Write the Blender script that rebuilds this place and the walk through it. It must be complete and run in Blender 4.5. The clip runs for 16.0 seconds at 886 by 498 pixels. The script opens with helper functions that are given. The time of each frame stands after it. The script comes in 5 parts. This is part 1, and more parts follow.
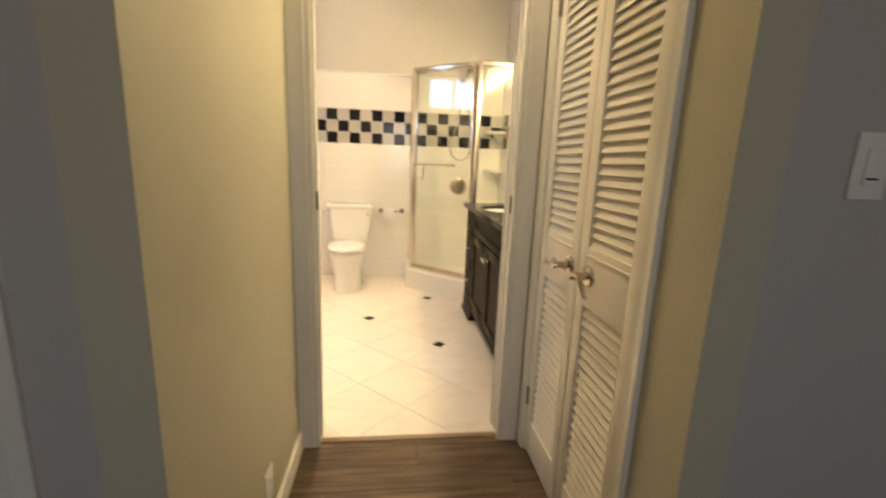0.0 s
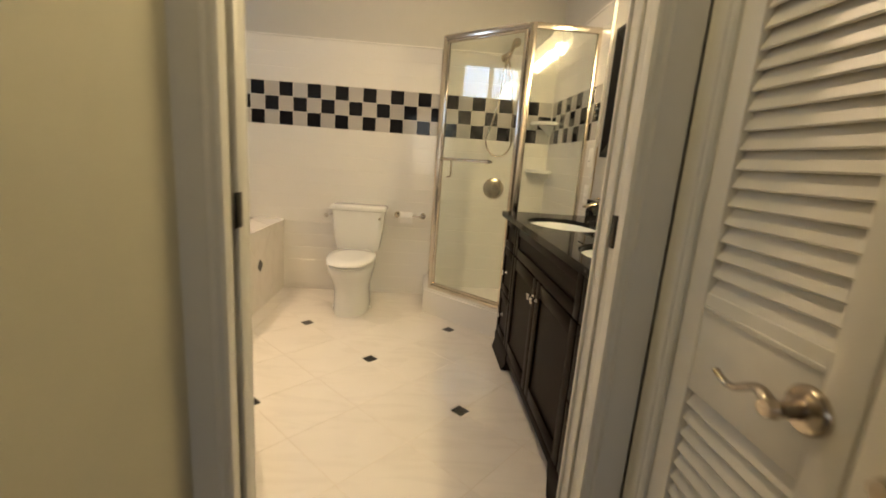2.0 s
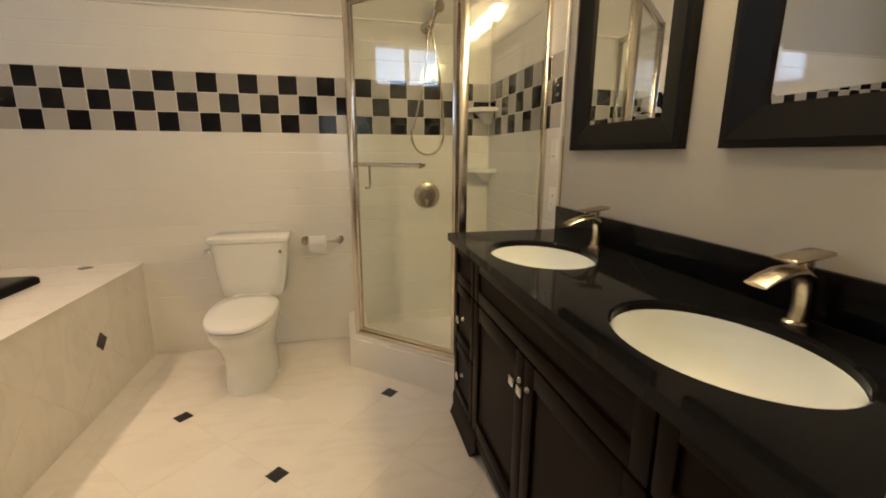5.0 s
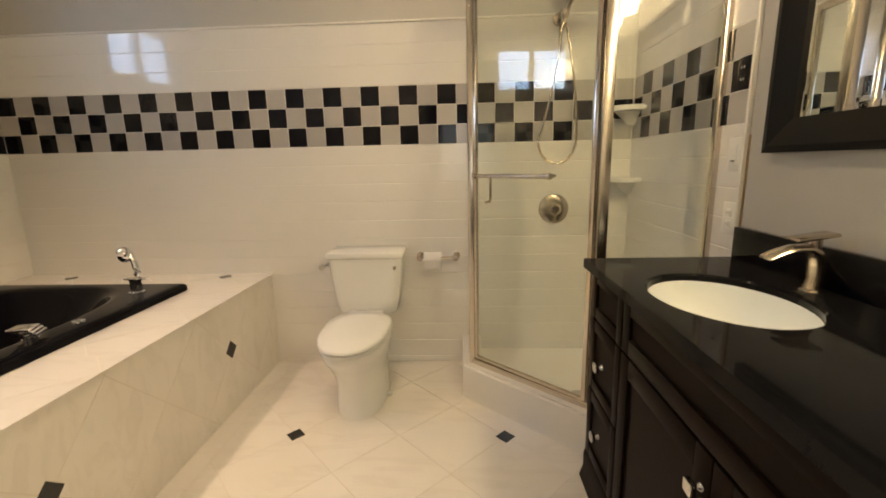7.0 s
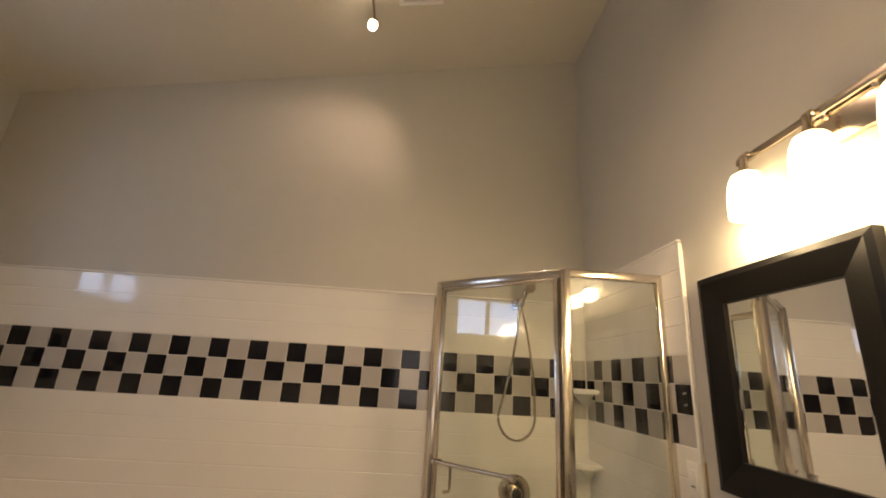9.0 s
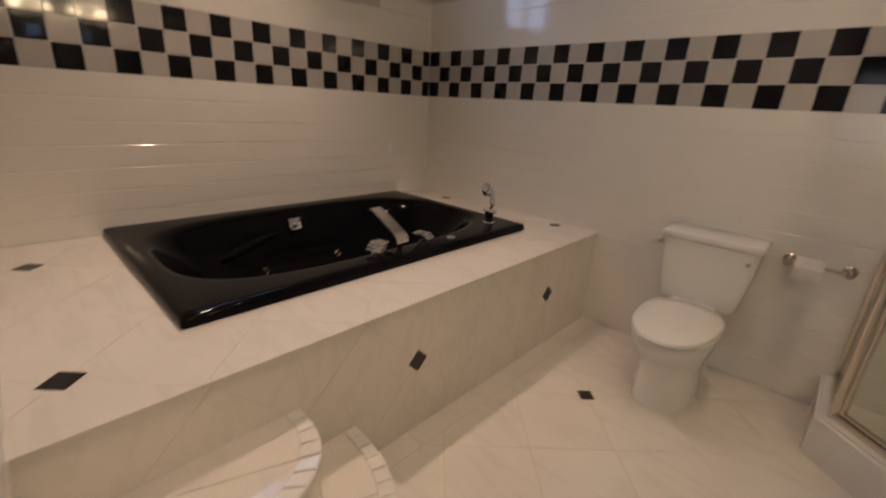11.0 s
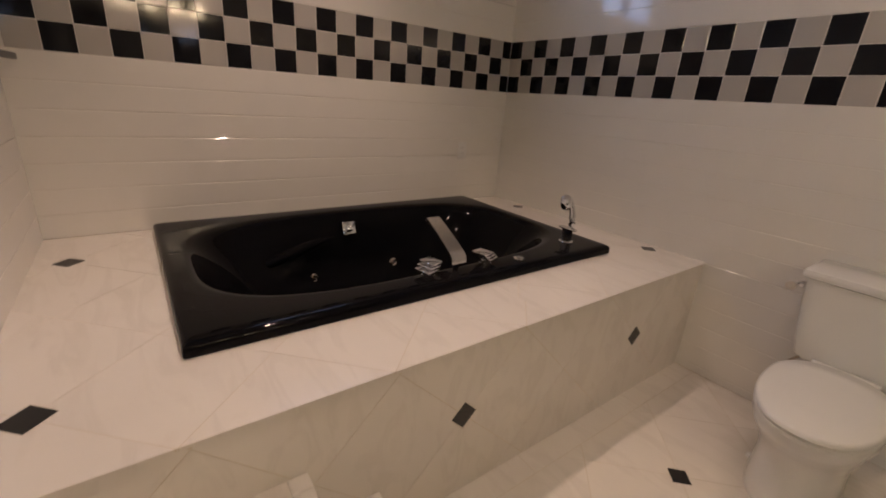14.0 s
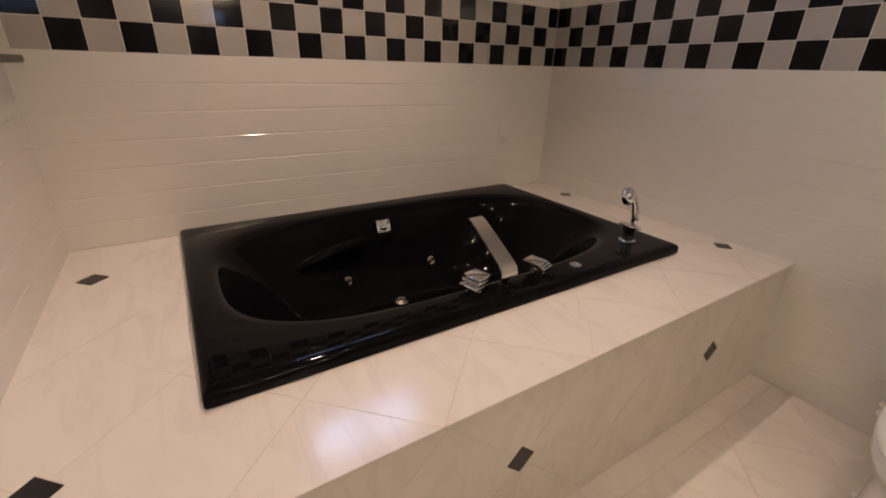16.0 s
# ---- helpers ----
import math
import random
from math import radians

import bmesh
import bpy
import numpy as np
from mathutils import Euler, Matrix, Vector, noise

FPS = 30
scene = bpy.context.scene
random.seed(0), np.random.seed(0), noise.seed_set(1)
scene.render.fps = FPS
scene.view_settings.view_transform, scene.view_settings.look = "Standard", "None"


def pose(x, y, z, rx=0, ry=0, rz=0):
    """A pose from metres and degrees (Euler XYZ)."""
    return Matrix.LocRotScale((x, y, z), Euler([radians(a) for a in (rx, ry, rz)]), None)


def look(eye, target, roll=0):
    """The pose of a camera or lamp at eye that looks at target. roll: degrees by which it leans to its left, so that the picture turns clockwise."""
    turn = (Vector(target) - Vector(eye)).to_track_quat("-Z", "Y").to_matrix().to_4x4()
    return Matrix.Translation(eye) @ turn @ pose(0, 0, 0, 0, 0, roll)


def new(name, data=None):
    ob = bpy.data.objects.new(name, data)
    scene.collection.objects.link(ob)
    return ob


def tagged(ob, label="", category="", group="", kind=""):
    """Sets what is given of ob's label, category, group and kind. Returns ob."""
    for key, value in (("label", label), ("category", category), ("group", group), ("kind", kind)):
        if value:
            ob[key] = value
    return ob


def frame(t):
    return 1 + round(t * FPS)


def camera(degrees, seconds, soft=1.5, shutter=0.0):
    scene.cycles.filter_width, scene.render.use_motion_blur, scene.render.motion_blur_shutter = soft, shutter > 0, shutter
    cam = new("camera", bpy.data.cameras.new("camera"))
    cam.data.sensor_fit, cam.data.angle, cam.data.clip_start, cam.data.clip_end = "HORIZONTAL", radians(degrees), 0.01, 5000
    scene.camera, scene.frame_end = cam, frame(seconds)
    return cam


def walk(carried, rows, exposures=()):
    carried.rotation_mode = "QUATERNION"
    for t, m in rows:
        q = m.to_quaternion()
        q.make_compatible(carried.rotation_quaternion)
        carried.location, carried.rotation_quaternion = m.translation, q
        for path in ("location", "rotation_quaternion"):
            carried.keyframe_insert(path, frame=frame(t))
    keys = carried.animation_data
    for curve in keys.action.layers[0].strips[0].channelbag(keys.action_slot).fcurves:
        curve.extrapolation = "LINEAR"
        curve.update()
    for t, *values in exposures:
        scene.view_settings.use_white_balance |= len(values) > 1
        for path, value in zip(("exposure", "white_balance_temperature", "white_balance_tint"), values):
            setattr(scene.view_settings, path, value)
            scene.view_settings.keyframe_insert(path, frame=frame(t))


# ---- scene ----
cam = camera(92.7, 16.0, soft=1.8, shutter=0.5)
PATH = [
    (0, (0.143, -0.063, 1.221), (0.38, 1.881, 0.814), 2.2),
    (0.5, (0.123, -0.015, 1.235), (0.601, 1.848, 0.688), 3.8),
    (1, (0.138, 0.234, 1.203), (0.253, 2.176, 0.74), 3.1),
    (1.5, (0.169, 0.469, 1.202), (0.135, 2.401, 0.685), 5.3),
    (2, (0.217, 0.777, 1.18), (0.332, 2.73, 0.766), 4.2),
    (2.5, (0.254, 1.037, 1.203), (0.323, 2.989, 0.775), 3.2),
    (3, (0.292, 1.302, 1.243), (0.053, 3.264, 0.939), 1.6),
    (3.5, (0.306, 1.476, 1.167), (0.345, 3.432, 0.751), -1.2),
    (3.7, (0.287, 1.486, 1.189), (0.573, 3.408, 0.716), -1.3),
    (5.8, (0.28, 1.721, 1.241), (0.732, 3.641, 0.909), 0.0),
    (6, (0.309, 1.783, 1.241), (0.69, 3.727, 0.967), 1.4),
    (6.5, (0.32, 1.862, 1.231), (0.422, 3.834, 0.917), 2.0),
    (7, (0.282, 1.833, 1.246), (0.184, 3.791, 0.851), -1.3),
    (7.3, (0.29, 1.834, 1.333), (0.244, 3.816, 1.077), -0.3),
    (7.5, (0.286, 1.807, 1.347), (0.317, 3.806, 1.298), 0.5),
    (8, (0.292, 1.795, 1.455), (0.354, 3.762, 1.813), 3.0),
    (8.5, (0.265, 1.799, 1.52), (0.379, 3.735, 2.012), 3.6),
    (9, (0.216, 1.795, 1.559), (0.312, 3.709, 2.13), 3.5),
    (9.5, (0.174, 1.775, 1.473), (-0.102, 3.752, 1.59), 1.9),
    (10, (0.132, 1.8, 1.36), (-0.758, 3.564, 1.049), -7.6),
    (10.2, (0.138, 1.842, 1.35), (-0.842, 3.547, 0.985), -3.4),
    (12.3, (0.083, 1.783, 1.221), (-1.367, 2.776, 0.268), -1.1),
    (12.5, (0.095, 1.789, 1.235), (-1.377, 2.797, 0.331), -0.1),
    (13, (0.099, 1.815, 1.234), (-1.327, 2.931, 0.385), 5.4),
    (13.5, (-0.029, 1.928, 1.279), (-1.522, 3.049, 0.563), 6.1),
    (14, (-0.102, 2.087, 1.282), (-1.611, 3.218, 0.617), 4.0),
    (14.5, (-0.126, 2.175, 1.285), (-1.759, 3.089, 0.582), 0.3),
    (15, (-0.2, 2.205, 1.308), (-1.797, 3.14, 0.551), -0.8),
    (15.5, (-0.287, 2.189, 1.317), (-1.812, 3.19, 0.497), 2.0),
    (16, (-0.325, 2.178, 1.335), (-1.878, 3.161, 0.548), 1.5),
]
EXPOSURES = [(0.0, 1.2, 6850, 9), (0.5, 0.93, 6750, 9), (1.0, 0.84, 6650, 8), (2.6, 0.28, 6600, 6), (3.1, 0.27, 6700, 8), (3.6, -0.05, 6700, 9), (5.8, 0.32, 6500, 8), (7.2, 0.34, 6450, 9), (8.2, 0.32, 6750, 14), (9.0, 0.0, 6850, 16), (9.6, -0.25, 6700, 18), (10.2, -0.6, 6250, 19), (12.3, -0.47, 6030, 20.5), (14.0, -0.52, 5950, 22.5), (16.0, -0.28, 5920, 22)]
walk(cam, [(t, look(eye, target, roll)) for t, eye, target, roll in PATH], EXPOSURES)

# ---- world and light ----
world = bpy.data.worlds.new("sky")
scene.world = world
world.use_nodes = True
_bg = world.node_tree.nodes["Background"]
_sky = world.node_tree.nodes.new("ShaderNodeTexSky")
_sky.sky_type = "NISHITA"
_sky.sun_disc = False
_sky.sun_elevation = radians(35)
_sky.sun_rotation = radians(120)
world.node_tree.links.new(_sky.outputs[0], _bg.inputs[0])
_bg.inputs[1].default_value = 0.1


def lamp(name, kind, at, watts, colour, size=0.05, aim=None, size_y=None, spread=None):
    data = bpy.data.lights.new(name, kind)
    data.energy, data.color = watts, colour
    if kind == "AREA":
        data.size = size
        if size_y:
            data.shape, data.size_y = "RECTANGLE", size_y
    else:
        data.shadow_soft_size = size
    if kind == "SPOT":
        data.spot_size, data.spot_blend = radians(spread), 0.9
    ob = new(name, data)
    ob.matrix_world = look(at, aim) if aim else pose(*at)
    return ob


WARM = (1.0, 0.77, 0.42)      # vanity bulbs
HALOGEN = (1.0, 0.725, 0.50)  # track heads and the downlight over the tub
VANITY_LAMPS = (2.925, 2.70, 2.475, 2.25)
LAMP_X = 1.197
for _y in VANITY_LAMPS:
    lamp("vanity_bulb_light", "POINT", (LAMP_X - 0.02, _y, 2.045), 7.2, WARM, 0.045)
TRACK_X, TRACK_HEADS = -0.17, (3.86, 3.25, 1.98)
TUB_LAMP = (-1.70, 2.85)
lamp("track_spot_light", "SPOT", (TRACK_X, 3.78, 3.46), 17, HALOGEN, 0.04, (-0.62, 4.36, 2.55), spread=112)
# Guessed heads, added out of view to light floor, hall and steps.
for _y, _aim, _w, _s in ((3.25, (0.45, 2.5, 0.0), 42, 145), (1.98, (-0.6, 2.2, 0.0), 36, 84)):
    lamp("track_spot_light", "SPOT", (TRACK_X, _y - 0.06, 3.33), _w, HALOGEN, 0.04, _aim, spread=_s)
lamp("tub_downlight", "SPOT", (*TUB_LAMP, 3.27), 150, HALOGEN, 0.05, (-1.70, 2.75, 0.0), spread=80)
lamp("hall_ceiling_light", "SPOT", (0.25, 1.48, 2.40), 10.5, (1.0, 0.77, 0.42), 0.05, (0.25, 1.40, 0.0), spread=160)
lamp("bath_window_light", "AREA", (-2.60, 3.0, 2.24), 6.5, (0.46, 0.66, 1.0), 0.75, (0.0, 3.0, 2.0), 0.42)
# Added fill for the room behind; no window is known there.
lamp("back_room_fill", "AREA", (0.4, -2.6, 1.5), 5.5, (0.98, 0.92, 0.92), 1.1, (0.4, 0.0, 1.4), 1.2)

# ---- materials ----
def nodes_of(m):
    m.use_nodes = True
    t = m.node_tree
    return t, t.nodes["Principled BSDF"]


def material(name, colour, rough=0.5, metal=0.0, grain=0.0, grain_scale=40.0, bump=0.0, bump_scale=80.0, vary=0.0, coat=0.0, spec=0.5, rough_vary=0.0):
    """Plain surface with tone variation at two scales, per-object variation and fine relief."""
    m = bpy.data.materials.new(name)
    t, b = nodes_of(m)
    b.inputs["Roughness"].default_value = rough
    b.inputs["Metallic"].default_value = metal
    b.inputs["Specular IOR Level"].default_value = spec
    if coat:
        b.inputs["Coat Weight"].default_value = coat
        b.inputs["Coat Roughness"].default_value = 0.05
    n, l = t.nodes, t.links
    co = n.new("ShaderNodeNewGeometry")
    big = n.new("ShaderNodeTexNoise")
    big.inputs["Scale"].default_value = 1.7
    big.inputs["Detail"].default_value = 4
    fine = n.new("ShaderNodeTexNoise")
    fine.inputs["Scale"].default_value = grain_scale
    fine.inputs["Detail"].default_value = 5
    l.new(co.outputs["Position"], big.inputs["Vector"])
    l.new(co.outputs["Position"], fine.inputs["Vector"])
    add = n.new("ShaderNodeMath")
    add.operation = "ADD"
    l.new(big.outputs[0], add.inputs[0])
    l.new(fine.outputs[0], add.inputs[1])
    info = n.new("ShaderNodeObjectInfo")
    rnd = n.new("ShaderNodeMath")
    rnd.operation = "MULTIPLY_ADD"
    rnd.inputs[1].default_value = vary
    l.new(info.outputs["Random"], rnd.inputs[0])
    mul = n.new("ShaderNodeMath")
    mul.operation = "MULTIPLY_ADD"
    mul.inputs[1].default_value = grain
    mul.inputs[2].default_value = 1.0 - grain - vary / 2
    l.new(add.outputs[0], mul.inputs[0])
    l.new(mul.outputs[0], rnd.inputs[2])
    hue = n.new("ShaderNodeMix")
    hue.data_type, hue.blend_type = "RGBA", "MULTIPLY"
    hue.inputs["Factor"].default_value = 1.0
    hue.inputs["A"].default_value = (*colour, 1)
    l.new(rnd.outputs[0], hue.inputs["B"])
    l.new(hue.outputs["Result"], b.inputs["Base Color"])
    if rough_vary:
        rv = n.new("ShaderNodeMath")
        rv.operation = "MULTIPLY_ADD"
        rv.inputs[1].default_value = rough_vary
        rv.inputs[2].default_value = max(0.0, rough - rough_vary / 2)
        l.new(big.outputs[0], rv.inputs[0])
        l.new(rv.outputs[0], b.inputs["Roughness"])
    if bump:
        rel = n.new("ShaderNodeTexNoise")
        rel.inputs["Scale"].default_value = bump_scale
        rel.inputs["Detail"].default_value = 3
        l.new(co.outputs["Position"], rel.inputs["Vector"])
        bp = n.new("ShaderNodeBump")
        bp.inputs["Strength"].default_value = bump
        bp.inputs["Distance"].default_value = 0.002
        l.new(rel.outputs[0], bp.inputs["Height"])
        l.new(bp.outputs[0], b.inputs["Normal"])
    return m


def marble(name, base, vein, rough=0.16):
    m = bpy.data.materials.new(name)
    t, b = nodes_of(m)
    n, l = t.nodes, t.links
    co = n.new("ShaderNodeNewGeometry")
    info = n.new("ShaderNodeObjectInfo")
    off = n.new("ShaderNodeVectorMath")
    off.operation = "ADD"
    sc = n.new("ShaderNodeMath")
    sc.operation = "MULTIPLY"
    sc.inputs[1].default_value = 17.0
    l.new(info.outputs["Random"], sc.inputs[0])
    l.new(co.outputs["Position"], off.inputs[0])
    l.new(sc.outputs[0], off.inputs[1])
    stretch = n.new("ShaderNodeMapping")
    stretch.inputs["Rotation"].default_value = (0.3, 0.2, 0.6)
    stretch.inputs["Scale"].default_value = (1.0, 4.5, 2.0)
    l.new(off.outputs[0], stretch.inputs["Vector"])
    v1 = n.new("ShaderNodeTexNoise")
    v1.inputs["Scale"].default_value = 2.6
    v1.inputs["Detail"].default_value = 7
    v1.inputs["Distortion"].default_value = 1.2
    l.new(stretch.outputs[0], v1.inputs["Vector"])
    ramp = n.new("ShaderNodeValToRGB")
    e = ramp.color_ramp.elements
    e[0].position, e[0].color = 0.50, (0, 0, 0, 1)
    e[1].position, e[1].color = 0.72, (0, 0, 0, 1)
    mid = ramp.color_ramp.elements.new(0.61)
    mid.color = (0.55, 0.55, 0.55, 1)
    l.new(v1.outputs[0], ramp.inputs[0])
    cloud = n.new("ShaderNodeTexNoise")
    cloud.inputs["Scale"].default_value = 5.0
    cloud.inputs["Detail"].default_value = 5
    l.new(off.outputs[0], cloud.inputs["Vector"])
    cm = n.new("ShaderNodeMath")
    cm.operation = "MULTIPLY_ADD"
    cm.inputs[1].default_value, cm.inputs[2].default_value = 0.22, 0.0
    l.new(cloud.outputs[0], cm.inputs[0])
    mx = n.new("ShaderNodeMath")
    mx.operation = "MULTIPLY_ADD"
    mx.inputs[1].default_value = 0.22
    l.new(ramp.outputs[0], mx.inputs[0])
    l.new(cm.outputs[0], mx.inputs[2])
    mix = n.new("ShaderNodeMix")
    mix.data_type = "RGBA"
    mix.inputs["A"].default_value, mix.inputs["B"].default_value = (*base, 1), (*vein, 1)
    l.new(mx.outputs[0], mix.inputs["Factor"])
    l.new(mix.outputs["Result"], b.inputs["Base Color"])
    rv = n.new("ShaderNodeMath")
    rv.operation = "MULTIPLY_ADD"
    rv.inputs[1].default_value, rv.inputs[2].default_value = 0.12, rough - 0.06
    l.new(cloud.outputs[0], rv.inputs[0])
    l.new(rv.outputs[0], b.inputs["Roughness"])
    b.inputs["IOR"].default_value = 1.62
    b.inputs["Coat Weight"].default_value = 0.25
    b.inputs["Coat Roughness"].default_value = 0.16
    return m


def wood_floor(name):
    m = bpy.data.materials.new(name)
    t, b = nodes_of(m)
    n, l = t.nodes, t.links
    co = n.new("ShaderNodeNewGeometry")
    info = n.new("ShaderNodeObjectInfo")
    mp = n.new("ShaderNodeMapping")
    mp.inputs["Scale"].default_value = (2.0, 26.0, 10.0)
    l.new(co.outputs["Position"], mp.inputs["Vector"])
    sc = n.new("ShaderNodeMath")
    sc.operation = "MULTIPLY"
    sc.inputs[1].default_value = 31.0
    l.new(info.outputs["Random"], sc.inputs[0])
    off = n.new("ShaderNodeVectorMath")
    l.new(mp.outputs[0], off.inputs[0])
    l.new(sc.outputs[0], off.inputs[1])
    g = n.new("ShaderNodeTexNoise")
    g.inputs["Scale"].default_value = 1.6
    g.inputs["Detail"].default_value = 8
    l.new(off.outputs[0], g.inputs["Vector"])
    ramp = n.new("ShaderNodeValToRGB")
    ramp.color_ramp.elements[0].color, ramp.color_ramp.elements[0].position = (0.048, 0.030, 0.018, 1), 0.3
    ramp.color_ramp.elements[1].color, ramp.color_ramp.elements[1].position = (0.19, 0.13, 0.078, 1), 0.72
    l.new(g.outputs[0], ramp.inputs[0])
    vr = n.new("ShaderNodeMath")
    vr.operation = "MULTIPLY_ADD"
    vr.inputs[1].default_value, vr.inputs[2].default_value = 0.5, 0.75
    l.new(info.outputs["Random"], vr.inputs[0])
    mul = n.new("ShaderNodeMix")
    mul.data_type, mul.blend_type = "RGBA", "MULTIPLY"
    mul.inputs["Factor"].default_value = 1.0
    l.new(ramp.outputs[0], mul.inputs["A"])
    l.new(vr.outputs[0], mul.inputs["B"])
    l.new(mul.outputs["Result"], b.inputs["Base Color"])
    b.inputs["Roughness"].default_value = 0.38
    bp = n.new("ShaderNodeBump")
    bp.inputs["Strength"].default_value, bp.inputs["Distance"].default_value = 0.25, 0.002
    l.new(g.outputs[0], bp.inputs["Height"])
    l.new(bp.outputs[0], b.inputs["Normal"])
    return m


def clear_glass(name, tint, ior=1.5):
    """Thin pane: clear through, mirror gloss growing at grazing angles."""
    m = bpy.data.materials.new(name)
    m.use_nodes = True
    t = m.node_tree
    t.nodes.clear()
    out = t.nodes.new("ShaderNodeOutputMaterial")
    mix = t.nodes.new("ShaderNodeMixShader")
    clear = t.nodes.new("ShaderNodeBsdfTransparent")
    clear.inputs[0].default_value = (*tint, 1)
    gloss = t.nodes.new("ShaderNodeBsdfGlossy")
    gloss.inputs["Roughness"].default_value = 0.0
    face = t.nodes.new("ShaderNodeLayerWeight")
    face.inputs[0].default_value = 0.5
    rise = t.nodes.new("ShaderNodeMath")
    rise.operation = "POWER"
    rise.inputs[1].default_value = 5.0
    t.links.new(face.outputs["Facing"], rise.inputs[0])
    fr = t.nodes.new("ShaderNodeMath")
    fr.operation = "MULTIPLY_ADD"
    fr.inputs[1].default_value, fr.inputs[2].default_value = 0.9, 0.042
    t.links.new(rise.outputs[0], fr.inputs[0])
    t.links.new(fr.outputs[0], mix.inputs[0])
    t.links.new(clear.outputs[0], mix.inputs[1])
    t.links.new(gloss.outputs[0], mix.inputs[2])
    t.links.new(mix.outputs[0], out.inputs[0])
    return m


def glowing(name, colour, strength):
    m = bpy.data.materials.new(name)
    t, b = nodes_of(m)
    b.inputs["Base Color"].default_value = (0.8, 0.78, 0.72, 1)
    b.inputs["Emission Color"].default_value = (*colour, 1)
    b.inputs["Emission Strength"].default_value = strength
    b.inputs["Roughness"].default_value = 0.3
    return m


PAINT = material("grey_wall_paint", (0.54, 0.52, 0.47), 0.55, grain=0.05, grain_scale=9, bump=0.25, bump_scale=220)
# One grey paint: cool and warm light are mixed into these two colours.
ROOM_PAINT_COOL_LIT = material("grey_room_paint_cool_lit", (0.47, 0.455, 0.44), 0.6, grain=0.05, grain_scale=9, bump=0.25, bump_scale=200)
HALL_PAINT_WARM_LIT = material("grey_hall_paint_warm_lit", (0.52, 0.495, 0.385), 0.6, grain=0.05, grain_scale=9, bump=0.25, bump_scale=200)
CEIL_PAINT = material("ceiling_paint", (0.62, 0.58, 0.50), 0.75, grain=0.05, grain_scale=12, bump=0.35, bump_scale=150)
TRIM = material("white_trim_paint", (0.74, 0.72, 0.67), 0.32, grain=0.05, grain_scale=20, bump=0.12, bump_scale=60)
DOORPAINT = material("louvre_paint", (0.80, 0.76, 0.68), 0.35, grain=0.05, grain_scale=30, bump=0.12, bump_scale=90, vary=0.05)
WHITE_TILE = material("white_glazed_tile", (0.82, 0.795, 0.745), 0.075, grain=0.03, grain_scale=6, bump=0.03, bump_scale=9, vary=0.006)
GREY_TILE = material("pale_grey_glazed_tile", (0.50, 0.475, 0.44), 0.08, grain=0.05, grain_scale=8, bump=0.05, bump_scale=14, vary=0.06)
BLACK_TILE = material("black_glazed_tile", (0.009, 0.009, 0.011), 0.07, grain=0.1, grain_scale=30, bump=0.05, bump_scale=14, vary=0.2, spec=0.3)
GROUT = material("pale_grout", (0.80, 0.77, 0.71), 0.85, grain=0.12, grain_scale=70, bump=0.4, bump_scale=300)
FLOOR_GROUT = material("floor_grout", (0.65, 0.585, 0.48), 0.85, grain=0.15, grain_scale=60, bump=0.4, bump_scale=300)
MARBLE = marble("pale_marble_tile", (0.84, 0.80, 0.735), (0.48, 0.435, 0.37), 0.15)
BLACK_INSERT = material("black_stone_insert", (0.012, 0.012, 0.013), 0.2, grain=0.2, grain_scale=90, vary=0.3)
ACRYLIC = material("black_acrylic", (0.004, 0.004, 0.005), 0.03, grain=0.05, spec=0.085)
CHROME = material("chrome", (0.80, 0.80, 0.82), 0.06, 1.0, grain=0.03)
BRUSHED = material("brushed_chrome", (0.78, 0.76, 0.74), 0.26, 1.0, grain=0.06, grain_scale=150)
NICKEL = material("brushed_nickel", (0.55, 0.48, 0.40), 0.24, 1.0, grain=0.08, grain_scale=120)
ALU = material("satin_nickel_frame", (0.66, 0.60, 0.52), 0.20, 1.0, grain=0.06, grain_scale=90)
ESPRESSO = material("espresso_wood", (0.0085, 0.0046, 0.0032), 0.36, grain=0.3, grain_scale=45, bump=0.1, bump_scale=120, spec=0.045)
BLACKWOOD = material("black_mirror_frame_wood", (0.006, 0.0055, 0.0055), 0.38, spec=0.18, grain=0.2, grain_scale=60, bump=0.12, bump_scale=100)
GRANITE = material("black_granite", (0.006, 0.006, 0.007), 0.05, grain=0.35, grain_scale=260, spec=0.08)
CERAMIC = material("white_ceramic", (0.83, 0.825, 0.79), 0.08, grain=0.02, grain_scale=10)
PORCELAIN = material("cool_white_porcelain", (0.80, 0.83, 0.83), 0.06, grain=0.02, grain_scale=10)
PAPER = material("tissue_paper", (0.82, 0.80, 0.77), 0.9, grain=0.05, grain_scale=60, bump=0.3, bump_scale=250)
PLASTIC = material("white_plastic", (0.78, 0.77, 0.74), 0.28, grain=0.02)
DARK = material("dark_metal", (0.03, 0.025, 0.02), 0.35, 0.8, grain=0.1)
# Near-black puts the shade inside grooves, sockets and the vent into the colour.
SLOT = material("dark_slot", (0.01, 0.01, 0.01), 0.7)
DRAIN_METAL = material("drain_metal", (0.4, 0.38, 0.35), 0.3, 1.0)
PLANK = wood_floor("dark_oak_plank")
GLASS = clear_glass("shower_glass", (0.97, 0.985, 0.955))
PANE = clear_glass("window_glass", (0.97, 0.98, 0.99))
MIRROR = material("mirror_silver", (0.90, 0.91, 0.90), 0.0, 1.0)
SHADE = glowing("lit_frosted_shade", (1.0, 0.77, 0.43), 8.5)
BULB = glowing("lit_bulb", (1.0, 0.82, 0.55), 30.0)
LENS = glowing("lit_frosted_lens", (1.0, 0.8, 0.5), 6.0)
